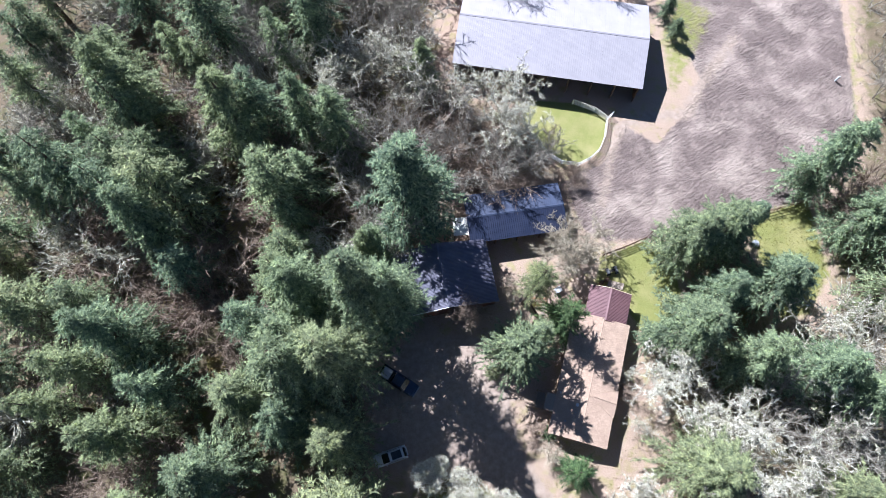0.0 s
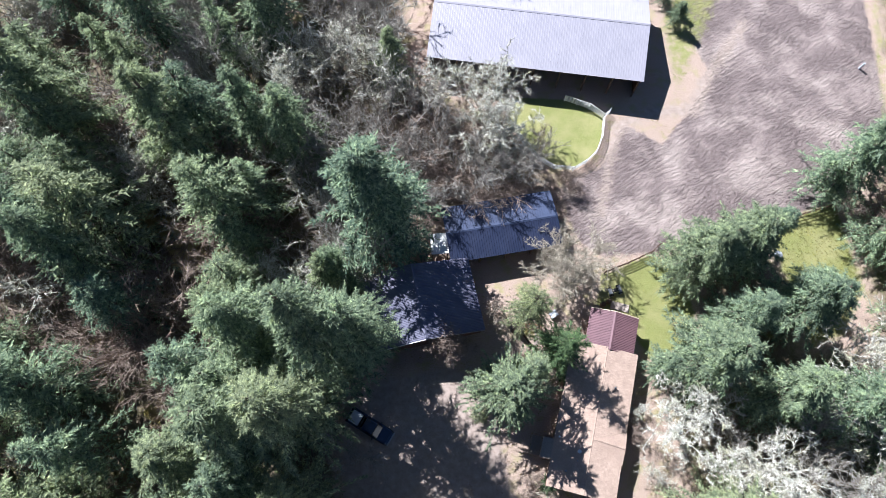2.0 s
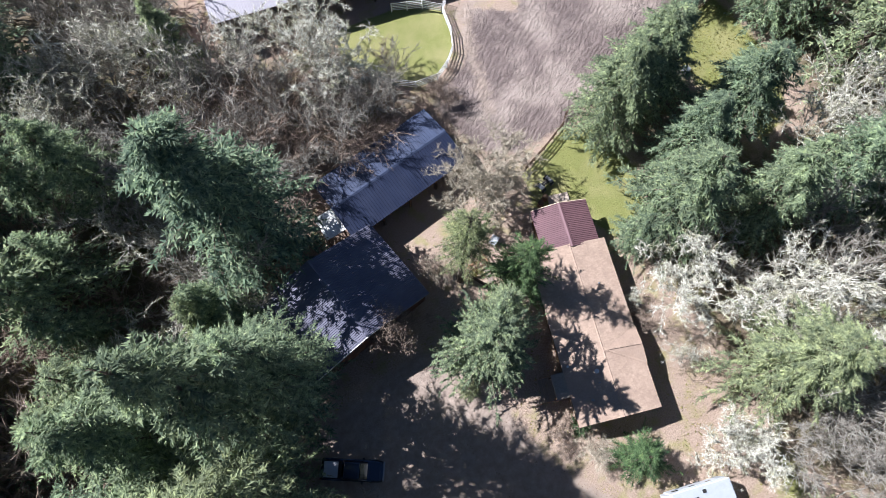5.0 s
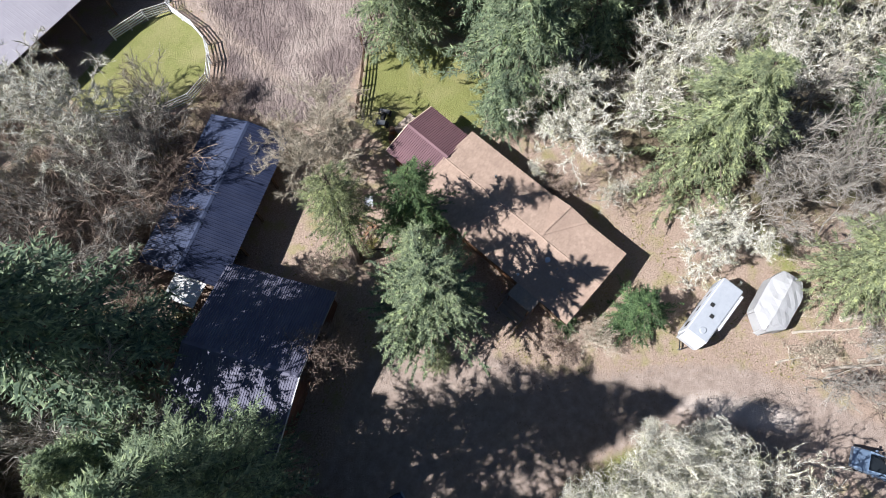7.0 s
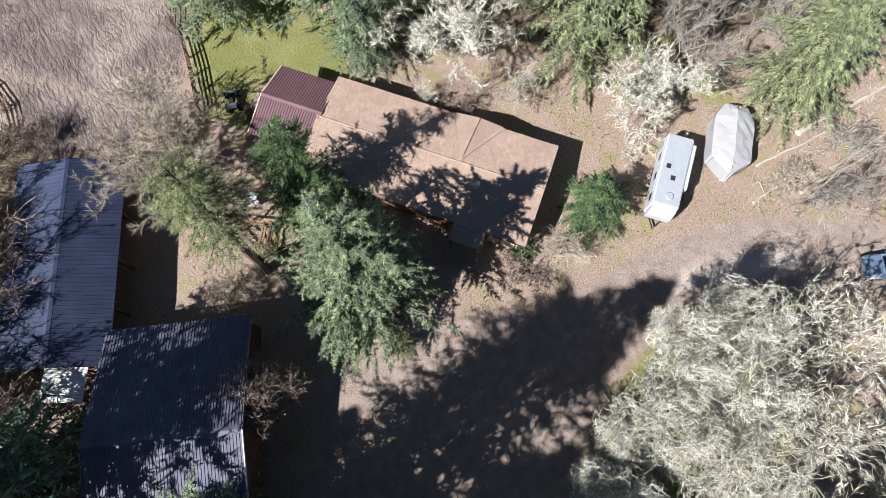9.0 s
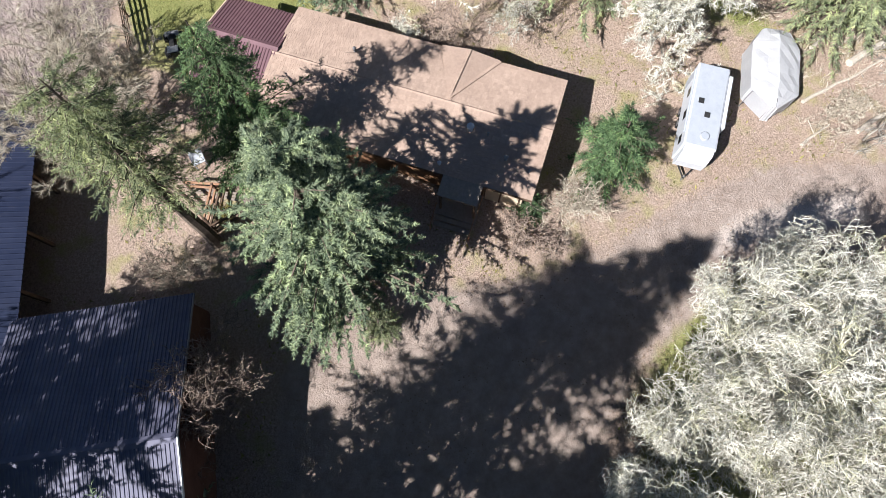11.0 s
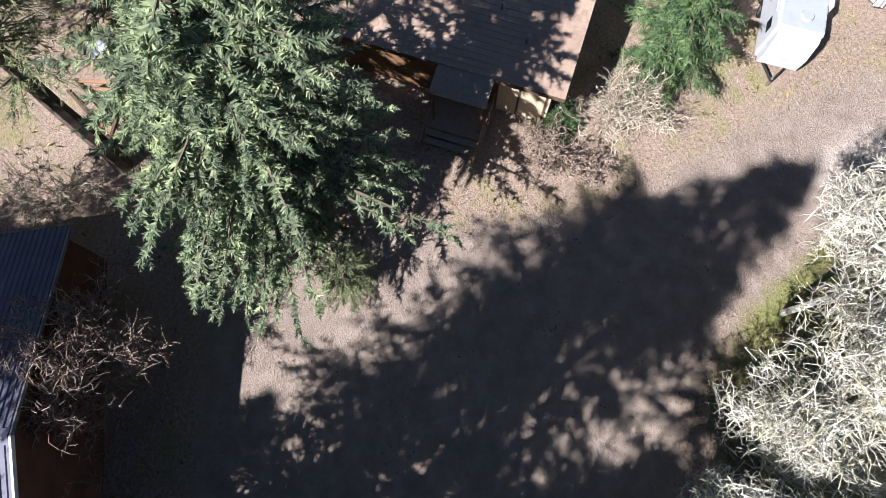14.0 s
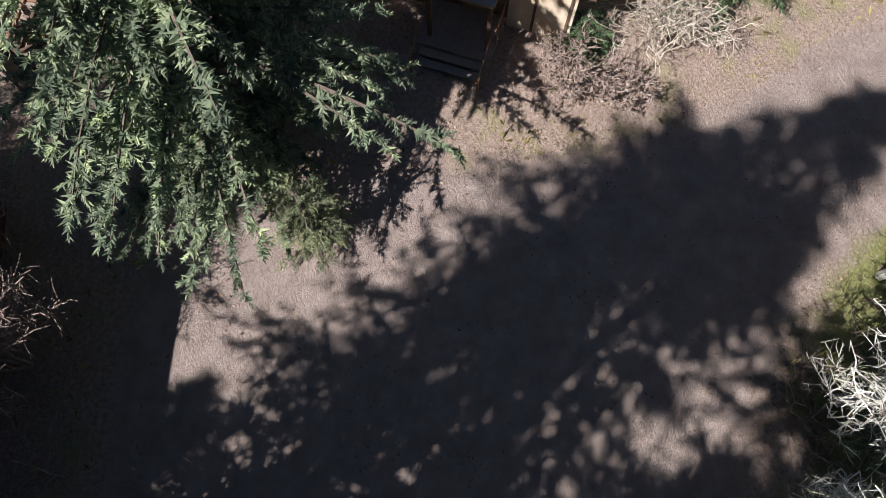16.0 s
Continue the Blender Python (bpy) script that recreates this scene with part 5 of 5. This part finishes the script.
SPOTS = [
    (fir_b, -3.8, 31.2, 29, 1.18), (fir_f, -6.6, 17.8, 26, 1.15), (fir_d, -9.0, 25.6, 17, 0.9), (fir_e, 38.3, 64.6, 5.0, 1.1), (fir_e, 37.4, 68.5, 5.5, 1.1), (fir_b, -8.9, 15.9, 33.5, 0.8), (fir_a, -19.5, 19.4, 22, 1.0), (fir_a, -16.8, 17.6, 26, 1.0), (fir_e, -17.2, 9.0, 26, 0.95),
    (fir_c, -12.3, 10.3, 27, 0.95), (fir_c, -24.5, 5.5, 19, 1.0), (fir_e, -19.0, 3.0, 19, 0.9), (fir_a, -39.5, 12.7, 24, 1.0), (fir_a, -38.2, 27.2, 24, 1.0),
    (fir_d, -28.0, 42.0, 25, 1.1), (fir_d, -42.5, 46.0, 26, 1.1), (fir_a, -14.5, 42.5, 21, 0.85), (fir_d, -19.5, 44.0, 21, 0.9), (fir_b, 33.4, 26.6, 17.5, 1.3),
    (fir_e, 38.0, 27.8, 17, 1.1), (fir_b, 42.0, 29.8, 14, 1.1), (fir_e, 32.6, 14.6, 17, 1.15), (fir_b, 36.5, 19.0, 17, 1.1), (fir_a, 40.0, 10.5, 19, 1.1),
    (fir_c, 32.4, -2.2, 17, 1.35), (fir_c, 27.6, -17.2, 14, 1.2), (fir_a, 54.5, 38.0, 19, 1.2), (fir_a, 58.5, 30.0, 17, 1.2), (fir_a, 47.0, 9.5, 19, 1.2),
    (fir_e, 28.9, 14.2, 9, 1.0), (fir_a, -3.2, 54.5, 14, 1.0), (fir_e, -27.5, -2.5, 20, 1.0), (fir_a, -38, 1.5, 22, 1.0),
    (fir_c, -12.3, 1.2, 20, 0.95), (fir_a, -9.8, 24.5, 17, 0.8), (fir_e, 44.5, 20.5, 16, 1.1), (fir_a, 52, 6, 20, 1.1),
    (near_lich, 6.6, -7.4, 12.5, 1.0), (near_lich, 3.0, -5.5, 12.0, 1.0), (near_lich, 1.0, -9.6, 13.5, 1.1), (near_lich, 9.0, -11.4, 11.5, 1.0), (near_lich, 4.6, -10.4, 12.5, 1.0), (lich_c, 5.0, -12.5, 12.5, 1.0), (lich_a, 31.2, 8.2, 10.5, 1.1),
    (grey_a, 42.5, 3.2, 13.0, 1.1), (lich_a, 39.0, 0.6, 14.0, 1.05), (lich_b, 27.2, -6.0, 8.0, 1.1), (lich_c, 51.0, 5.2, 13.0, 1.1), (lich_c, 51.5, 14.0, 13.0, 1.0), (fir_c, 48.8, -5.2, 15, 1.1), (fir_e, 48.8, 24.0, 8, 1.1), (lich_c, 44.0, -7.5, 12, 1.0), (grey_a, 36.0, 5.5, 9, 1.1), (lich_a, 8.6, 46.2, 12.5, 1.15),
    (lich_c, -4.4, 53.2, 14.0, 1.0), (lich_c, -11.5, 55.5, 13.0, 1.0), (grey_a, -26.0, 53.0, 19.5, 0.85), (lich_c, -17.5, 52.0, 13.0, 0.9), (lich_c, -15.4, 24.6, 11.5, 1.1), (grey_a, -8.6, 27.2, 14, 1.0), (grey_a, 2.0, 41.5, 12, 1.0), (grey_a, 5.5, 42.0, 10, 1.0), (grey_a, -1.2, 38.4, 12, 1.0), (near_lich, -1.0, -3.6, 11.5, 0.9),
    (grey_a, -6.5, 45.0, 12, 1.0), (far_br, -2.5, 42.5, 9.5, 1.3), (far_br, 2.5, 43.5, 9.0, 1.3), (far_br, 0.5, 39.0, 8.0, 1.3), (far_br, -3.0, 35.6, 8.5, 1.2), (far_br, 4.2, 38.8, 7.0, 1.3), (far_br, 11.5, 46.2, 6.0, 1.2), (far_br, 6.5, 47.5, 8.0, 1.2),
    (far_br, 10.0, 40.0, 7.5, 1.3), (brown_a, 15.0, 41.5, 5.5, 1.3), (brown_a, 7.0, 37.2, 7, 1.2), (grey_a, -34, 52, 14, 1.1), (far_br, -37, 49, 10, 1.2),
    (grey_a, -10.0, 29.5, 12, 1.0), (far_br, -17.0, 33.0, 8, 1.2), (far_br, -24.0, 30.0, 8, 1.2), (far_br, -28.0, 35.0, 9, 1.2), (lich_c, -33, 39, 11, 1.0),
    (grey_a, -46, 34, 13, 1.1), (far_br, -44, 22, 10, 1.2), (lich_c, 26.8, 2.6, 4.2, 1.0), (brown_a, 26.8, 5.4, 3.5, 1.1), (grey_a, 30.2, -9.0, 9, 1.0),
    (grey_a, 5.2, 37.2, 11, 1.0), (grey_a, 10.4, 38.7, 11, 1.0), (grey_a, 14.6, 40.0, 10, 1.0), (grey_a, 33.5, -5.0, 13, 1.0), (grey_a, 35.5, -13.5, 12, 1.0), (grey_a, 31.0, -15.5, 10, 1.0), (grey_a, 46.5, 0.0, 13, 1.0), (grey_a, 57, 12, 13, 1.0),
    (grey_a, -7.6, 5.0, 8.5, 1.0), (far_br, -38, -6, 10, 1.3), (grey_a, 20.0, -19.5, 8.5, 1.0), (brown_a, 19.5, -24.0, 6.0, 1.2), (lich_c, 8.0, -17.5, 11, 1.0), (grey_a, 6.0, 76.0, 15, 1.0), (grey_a, 13.0, 77.0, 16, 1.0), (grey_a, 20.0, 76.5, 15, 1.0), (grey_a, 27.0, 77.5, 14, 1.0),
]
PROTO_H = {fir_f: 34, near_lich: 13, far_a: 22, far_b: 23, far_c: 20, far_g: 12, far_l: 12, far_br: 9, fir_a: 22, fir_b: 25, fir_c: 20, fir_d: 21, fir_e: 19, lich_a: 12.5, lich_b: 12, lich_c: 12, grey_a: 13, brown_a: 9}
rng = random.Random(7)
for proto, x, y, h, wide in SPOTS:
    s = h / PROTO_H[proto]
    plant(proto, used, x, y, s * wide, rng.uniform(0, 360), 1 / wide, rng.uniform(-2, 2))

# the wood round about
CLEAR = [FIELD, LAWN_FAR, [(-9, 12.5), (-7, 17), (8, 17), (9, 23), (3, 28), (3, 36), (17, 39.5), (24, 36), (24.5, 28), (31, 30), (35, 20), (30, 13), (29.5, 4), (25, -2), (29, -12), (33, -24), (27, -32), (19, -40), (18, -60), (13, -60), (12, -22), (9, -12), (2, -4), (-9, -5)],
         [(-1, 53), (32, 46), (44, 70), (0, 76)], PEN]


def clear_of(x, y, margin=0.0):
    X, Y = np.array([float(x)]), np.array([float(y)])
    return max(inside(X, Y, p)[0] for p in CLEAR) < -margin


def fill(n, box4, kinds, gap, keep=None):
    x0, x1, y0, y1 = box4
    done = tries = 0
    while done < n and tries < 40 * n:
        tries += 1
        x, y = rng.uniform(x0, x1), rng.uniform(y0, y1)
        if math.hypot(x - 1.5, y - 6) < 15 or not clear_of(x, y, 2.2) or any(math.hypot(x - a, y - b) < r + gap for a, b, r in taken):
            continue
        p = kinds[rng.randrange(len(kinds))]
        if (x > -17 and 55 < y < 92) or (-13 < x < 14 and 37 < y):
            p = far_g
        h = rng.uniform(15, 24) if p in (far_a, far_b, far_c, fir_a, fir_c) else rng.uniform(8.5, 14)
        taken.append((x, y, 3.0 if p in (far_a, far_b, far_c) else 2.4))
        wide = rng.uniform(0.9, 1.2)
        plant(p, used, x, y, h / PROTO_H[p] * wide, rng.uniform(0, 360), 1 / wide, rng.uniform(-2, 2))
        done += 1


taken = [(x, y, 2.6 if p in (lich_a, lich_b, lich_c, near_lich, grey_a, brown_a, far_br) else 3.6) for p, x, y, h, w in SPOTS]
taken += [(-28.5, 30.0, 4.2), (-38, 18, 3.2)]
ochre = tree("brush", bare_meshes(40, 3.2, M_OCHRE, 1.1, 9, 3, 2, 0.26, 0.0, 0.55, twig=0.02, mist=6000, reach=0.55), "low ochre brush in a gap of the wood", "shrub", "ochre brush of the wood")
for x, y, h in ((-31.2, 32.4, 1.2), (-27.8, 28.3, 1.1), (-35.6, 35.2, 1.2), (-33.4, 34.0, 0.9), (-29.4, 30.0, 1.2), (-38.0, 17.8, 1.2), (-39.3, 16.2, 1.0), (-31.2, 10.6, 0.9), (-25.6, 29.6, 0.8)):
    plant(ochre, used, x, y, h, 47 * x, 1.0)
    taken.append((x, y, 1.2))
fill(60, (-66, -9, -14, 38), [far_a, far_b, far_a, far_b, far_c, far_l, far_br, far_br], 0.7)
fill(85, (-67, 3, 36, 77), [far_a, far_b, far_l, far_g, far_b, far_br, far_l], -0.1)
fill(6, (32, 52, -18, -3), [grey_a, lich_c, fir_a], 0.3)
fill(16, (55, 70, -18, 30), [far_a, far_l, far_c, far_l, far_g, far_b], 0.2)
fill(7, (-50, 60, 77, 92), [far_a, far_g, far_b], 2.5)
fill(16, (57, 76, 22, 72), [far_br, far_g, far_br, far_l, far_a], 0.8)
fill(7, (-30, 45, -36, -14), [far_a, far_g, far_l], 3.0)

# trees of the yard, seen from near
near_fir = tree("fir_tree", fir_meshes(31, 17.0, 5.3, 400, 26, M_BLUE, low=0.13, droop=0.27, shape=0.66, blade=0.6, fan=26, thin=0.17, joints=5, needle=0.36, loose=0.5, wild=0.4, gap=0.3, airy=1.3), "pale green fir tree standing before the house", "conifer", "")
plant(near_fir, used, 9.8, 11.6, 1.0, 20)
yard_fir = tree("fir_tree", fir_meshes(32, 14.4, 3.3, 190, 16, M_SAP, low=0.1, droop=0.3, shape=0.6, blade=0.8, fan=14, thin=0.14, needle=0.3, wild=0.35, gap=0.5, airy=0.7), "dense green conifer beside the house eave", "conifer", "")
plant(yard_fir, used, 16.2, 16.3, 1.0, 0)
pale_tree = tree("fir_tree", fir_meshes(33, 15.5, 3.3, 130, 15, M_PALE, low=0.38, droop=0.3, shape=0.45, blade=0.8, fan=14, thin=0.12, needle=0.3, wild=0.35, gap=0.3), "thin pale green conifer by the timber frame", "conifer", "")
plant(pale_tree, used, 11.8, 19.6, 1.0, -50, 1.0, -5.0)
tip_tree = tree("fir_tree", fir_meshes(35, 12.0, 2.5, 120, 14, M_BLUE, low=0.1, droop=0.35, shape=0.6, blade=0.75, fan=14, thin=0.13, needle=0.32), "slim pale conifer between fir and house", "conifer", "")
plant(tip_tree, used, 13.0, 14.0, 1.0, 10)
tan_tree = tree("bare_tree", bare_meshes(34, 10, M_TAN, 0.72, 4, 4, 2, 0.16, up=0.03, twig=0.013, mist=56000, reach=0.42), "leafless tan-twigged tree by the field corner", "tree", "")
plant(tan_tree, used, 18.0, 26.7, 1.12, 40, 0.85)
shed_tree = tree("bare_tree", bare_meshes(36, 6.3, M_BRUSH, 1.05, 6, 4, 2, 0.24, twig=0.015, stub=0.5), "leafless lichened shrub tree leaning over the workshop", "tree", "")
plant(shed_tree, used, 2.9, 17.45, 1.0, -15, 1.0, -20)
sapling = tree("young_fir", fir_meshes(37, 4.6, 2.2, 90, 14, M_SAP, low=0.02, droop=0.15, shape=0.7, blade=0.8, fan=14, thin=0.13, needle=0.32, gap=0.3), "bright green young fir by the trailer", "conifer", "")
plant(sapling, used, 17.7, -3.3, 1.2, 0)

low_fir = tree("young_fir", fir_meshes(38, 4.0, 1.15, 60, 12, M_CEDAR, low=0.02, droop=0.25, shape=0.7, blade=0.6, fan=16, thin=0.14, needle=0.26, wild=0.3), "small yellow-green young fir under the pale fir", "conifer", "")
plant(low_fir, used, 6.9, 9.4, 1.0, 0)
moss_fir = tree("young_fir", fir_meshes(39, 2.4, 1.0, 60, 12, M_BLUE, low=0.02, droop=0.2, shape=0.6, blade=0.5, fan=14, thin=0.16, needle=0.26, wild=0.35, gap=0.3), "small blue-green young fir by the white log", "conifer", "")
plant(moss_fir, used, 1.95, -6.2, 1.0, 0)
plant(moss_fir, used, 4.3, -7.4, 0.7, 70)


def shrub(seed, h, mat, label, x, y, s=1.0, stems=6, fuzz=0.4, depth=3):
    ob = thing("shrub", planted(x, y, s, seed * 37), label, "shrub", "bare shrubs of the yard")
    w, c = bare_meshes(seed, h, mat, 1.0, stems, depth, 2, 0.24, 0.0, 0.55, 0.011, fuzz)
    part("stems", w, None, ob)
    part("crown", c, None, ob)


shrub(41, 3.2, M_TAN, "leafless lichened shrub before the house corner", 14.4, -1.2, 1.15, 9, 0.1, 3)
shrub(42, 1.6, M_BRUSH, "low brown leafless shrub by the porch steps", 12.7, 1.9, 1.35)
shrub(50, 1.5, M_BRUSH, "low brown leafless shrub before the cream wall", 12.6, 0.4, 1.2)
shrub(43, 2.4, M_BRUSH, "brown leafless shrub behind the house", 25.2, 7.2, 1.2)
shrub(44, 2.6, M_LICHEN, "pale leafless shrub behind the house", 25.6, 9.6, 1.1, 6, 0.4)
shrub(45, 2.8, M_TAN, "leafless shrub at the workshop wall", 10.0, 21.2, 1.1)
shrub(46, 2.2, M_BRUSH, "leafless shrub by the pen fence", 20.5, 40.0, 1.2)
shrub(47, 2.4, M_BRUSH, "leafless shrub by the shed corner", 20.6, 37.6, 1.3)
shrub(53, 3.4, M_BRUSH, "small bare shrub on the shaded yard", 9.8, 21.9, 1.0, 3, 0.0, 3)
shrub(48, 2.0, M_TAN, "leafless shrub by the logs", 21.4, -18.0, 1.3)
shrub(49, 2.2, M_LICHEN_GREY, "grey leafless shrub by the logs", 24.6, -22.2, 1.4)

evergreen = thing("evergreen_shrub", planted(14.55, 1.35, 1.0), "small evergreen shrub at the cream wall", "shrub")
for nm, me in zip(("stems", "leaves"), fir_meshes(51, 1.1, 0.85, 60, 14, M_SAP, low=0.05, droop=0.1, shape=0.4, blade=0.4, fan=7, thin=0.22)):
    tagged(part(nm, me, None, evergreen), kind="stuff" if nm == "leaves" else "")


def scatter(n, box4, keep, seed):
    g = np.random.default_rng(seed)
    x0, x1, y0, y1 = box4
    X, Y = g.uniform(x0, x1, n), g.uniform(y0, y1, n)
    k = keep(X, Y)
    return g, X[k], Y[k]


def open_ground(X, Y, margin=0.6):
    d = np.full(X.shape, -1e9)
    for p in (FIELD, PEN, LAWN, LAWN_FAR, DRIVE):
        d = np.maximum(d, inside(X, Y, p))
    d = np.maximum(d, inside(X, Y, [(21.6, -0.6), (26.1, 15.7), (27.3, 20.5), (20.5, 22.5), (13.4, 2)]))
    d = np.maximum(d, inside(X, Y, [(2.8, 35.4), (17.4, 37.6), (18.6, 29.8), (7.5, 28), (7.8, 22), (1.5, 17.5), (-5.6, 17.5), (-5.6, 26.8)]))
    d = np.maximum(d, inside(X, Y, [(0, 57), (33, 50.5), (36, 66), (3, 72)]))
    return d > -margin


YARD = [(9, 3), (12, 2), (13, 8), (19, 24), (23, 27), (22, 22), (13, 1), (16, -5), (27, -3), (28, -15), (20, -15), (15, -8), (10, 0)]


def brush(name, n, box4, mat, label, seed, hi, keep_extra=None, stems=5):
    """Leafless undergrowth: many bent stems in clumps."""
    def keep(X, Y):
        ok = ~open_ground(X, Y) & (inside(X, Y, YARD) < -0.5)
        return ok & keep_extra(X, Y) if keep_extra else ok

    g, X, Y = scatter(n, box4, keep, seed)
    m = len(X)
    lens = hi * (0.45 + 0.75 * g.random((m, 1))) * (0.6 + 0.5 * g.random((m, stems)))
    a = g.uniform(0, math.tau, (m, stems))
    tilt = 0.25 + 0.75 * g.random((m, stems))
    d = np.stack([np.cos(a) * tilt, np.sin(a) * tilt, np.ones_like(a)], -1)
    d = unit(d)
    p = np.stack([X[:, None] + g.normal(0, 0.2, (m, stems)), Y[:, None] + g.normal(0, 0.2, (m, stems)), 0 * a - 0.03], -1)
    P0, P1, R0, R1 = [], [], [], []
    for k in range(3):
        q = p + d * (lens / 3)[..., None]
        P0.append(p), P1.append(q), R0.append(np.full(a.shape, 0.022 - 0.005 * k)), R1.append(np.full(a.shape, 0.017 - 0.005 * k))
        for _ in range(1):
            e = unit(d + g.normal(0, 0.6, d.shape))
            P0.append(q), P1.append(q + e * (lens / 3.4)[..., None]), R0.append(np.full(a.shape, 0.012)), R1.append(np.full(a.shape, 0.006))
        p = q
        d = unit(d + g.normal(0, 0.3, d.shape) + [0, 0, -0.12])
    V, F = tubes(np.concatenate([v.reshape(-1, 3) for v in P0]), np.concatenate([v.reshape(-1, 3) for v in P1]), np.concatenate([v.ravel() for v in R0]), np.concatenate([v.ravel() for v in R1]), 3)
    tagged(new(name, mesh_of(name, V, F, mat)), label, "undergrowth", kind="stuff")


brush("undergrowth", 620, (-62, 6, -8, 66), M_BRUSH, "tangled brown leafless undergrowth in the wood", 61, 2.2)
brush("undergrowth", 280, (26, 64, -16, 28), M_BRUSH, "tangled brown leafless undergrowth in the wood", 62, 2.0)
brush("undergrowth", 900, (2, 24, 33, 50), M_BRUSH, "brown leafless thicket behind the shed", 63, 2.4)
brush("undergrowth", 160, (66, 80, 38, 74), M_TAN, "dry brush beyond the field edge", 66, 1.6)
brush("undergrowth", 300, (18, 34, -32, -13), M_TAN, "dry tan brushwood round the fallen logs", 64, 1.2)
brush("undergrowth", 260, (-12, 14, -22, -4), M_BRUSH, "dry tan undergrowth below the lichen trees", 65, 1.2)


def weeds(name, n, box4, mat, label, seed, size, keep):
    g, X, Y = scatter(n, box4, keep, seed)
    m = len(X)
    a = g.uniform(0, math.tau, m)
    D = unit(np.column_stack([np.cos(a), np.sin(a), 0.5 + 0.9 * g.random(m)]))
    S = np.column_stack([-np.sin(a), np.cos(a), 0 * a])
    L = size * (0.5 + g.random(m))
    V, F = blades(np.column_stack([X, Y, 0 * X - 0.01]), D, S, L, L * 0.16)
    tagged(new(name, mesh_of(name, V, F, mat)), label, "plants", kind="stuff")


def patchy(X, Y, scale=0.35, cut=0.1, z=0.0):
    return np.array([noise.noise(Vector((x * scale, y * scale, z))) > cut for x, y in zip(X, Y)], bool)


weeds("grass_tufts", 16000, (22, 36, 15, 30), M_WEED, "short mown lawn grass", 71, 0.09, lambda X, Y: inside(X, Y, LAWN) > 0.1)
weeds("grass_tufts", 9000, (46, 58, 16, 37), M_WEED, "yellowish lawn grass", 72, 0.2, lambda X, Y: inside(X, Y, LAWN_FAR) > 0.1)
weeds("weeds", 26000, (-60, 40, -18, 60), M_WEED, "low yellow-green weeds and moss on the wood floor", 73, 0.26, lambda X, Y: ~open_ground(X, Y, 0.2) & patchy(X, Y))
weeds("weeds", 30000, (9, 30, -20, 6), M_WEED, "low weeds on the clearing", 74, 0.11, lambda X, Y: ~open_ground(X, Y, 0.0) & patchy(X, Y, 0.5, 0.12, 5.0))
M_LEAF = twigs("dead_leaves", (0.13, 0.085, 0.055), (0.26, 0.18, 0.125), (0.38, 0.29, 0.215))


def fallen_leaves(n, box4, seed, keep, label):
    g, X, Y = scatter(n, box4, keep, seed)
    m = len(X)
    a = g.uniform(0, math.tau, m)
    D = unit(np.column_stack([np.cos(a), np.sin(a), g.normal(0, 0.25, m)]))
    S = unit(np.cross(D, np.column_stack([g.normal(0, 0.3, m), g.normal(0, 0.3, m), np.ones(m)])))
    L = 0.06 + 0.08 * g.random(m)
    V, F = blades(np.column_stack([X, Y, 0.02 + 0.03 * g.random(m)]), D, S, L, L * 0.33)
    tagged(new("fallen_leaves", mesh_of("fallen_leaves", V, F, M_LEAF)), label, "leaves", kind="stuff")


fallen_leaves(13000, (3, 30, -20, 14), 81, lambda X, Y: ~open_ground(X, Y, -0.7), "dry fallen leaves on the ground round the house")
fallen_leaves(5000, (0, 18, -12, 14), 82, lambda X, Y: (inside(X, Y, DRIVE) > 0) & patchy(X, Y, 0.6, 0.15, 9.0), "scattered dry leaves on the dirt drive")


# ---- roof shakes of the house ----
def shake_mesh(w, ln):
    bm = bmesh.new()
    box(bm, -w / 2, w / 2, 0, ln, 0.0, 0.012)
    for v in bm.verts:
        if v.co.y < ln / 2:
            v.co.z += 0.018
    me = bpy.data.meshes.new("shingle")
    bm.to_mesh(me)
    bm.free()
    me.materials.append(M_SHAKE)
    return me


def lay_shakes():
    g = random.Random(5)
    COURSE, rest_v, rest_f = 0.27, [], []
    shapes = [shake_mesh(w, 0.36) for w in (0.10, 0.13, 0.16, 0.19, 0.22)]
    near = 0
    for side in (0, 1):
        run, rise = (RIDGE, RZ - EAVE) if side == 0 else (HB - RIDGE, RZ - EAVE)
        ln = math.hypot(run, rise)
        tilt = math.degrees(math.atan2(rise, run))
        for row in range(int(ln / COURSE)):
            x = 0.0
            while x < HL:
                k = g.randrange(5)
                w = (0.10, 0.13, 0.16, 0.19, 0.22)[k]
                if x + w > HL:
                    break
                d = row * COURSE + g.uniform(-0.012, 0.012)
                cy, cz = run * d / ln, EAVE + rise * d / ln + 0.006 + 0.004 * g.random()
                m = pose(x + w / 2, cy, cz, tilt - 1.5) if side == 0 else pose(x + w / 2, HB - cy, cz, tilt - 1.5, 0, 180)
                x += w + 0.006
                if side == 0 and 3.9 < x < 7.9 and cy < 3.5 * (1 - abs(x - 6.0) / 2.0):
                    continue
                if side == 1 and x < 5.0 and d < 2.9 and near < 300:
                    ob = new("shingle", shapes[k])
                    ob.parent = roof
                    ob.matrix_basis = m
                    near += 1
                else:
                    n = len(rest_v)
                    rest_v += [(m @ v.co)[:] for v in shapes[k].vertices]
                    rest_f += [[n + i for i in p.vertices] for p in shapes[k].polygons]
    ob = part("shingles", mesh_of("shingles", rest_v, rest_f, M_SHAKE), None, roof)
    tagged(ob, kind="stuff")


lay_shakes()
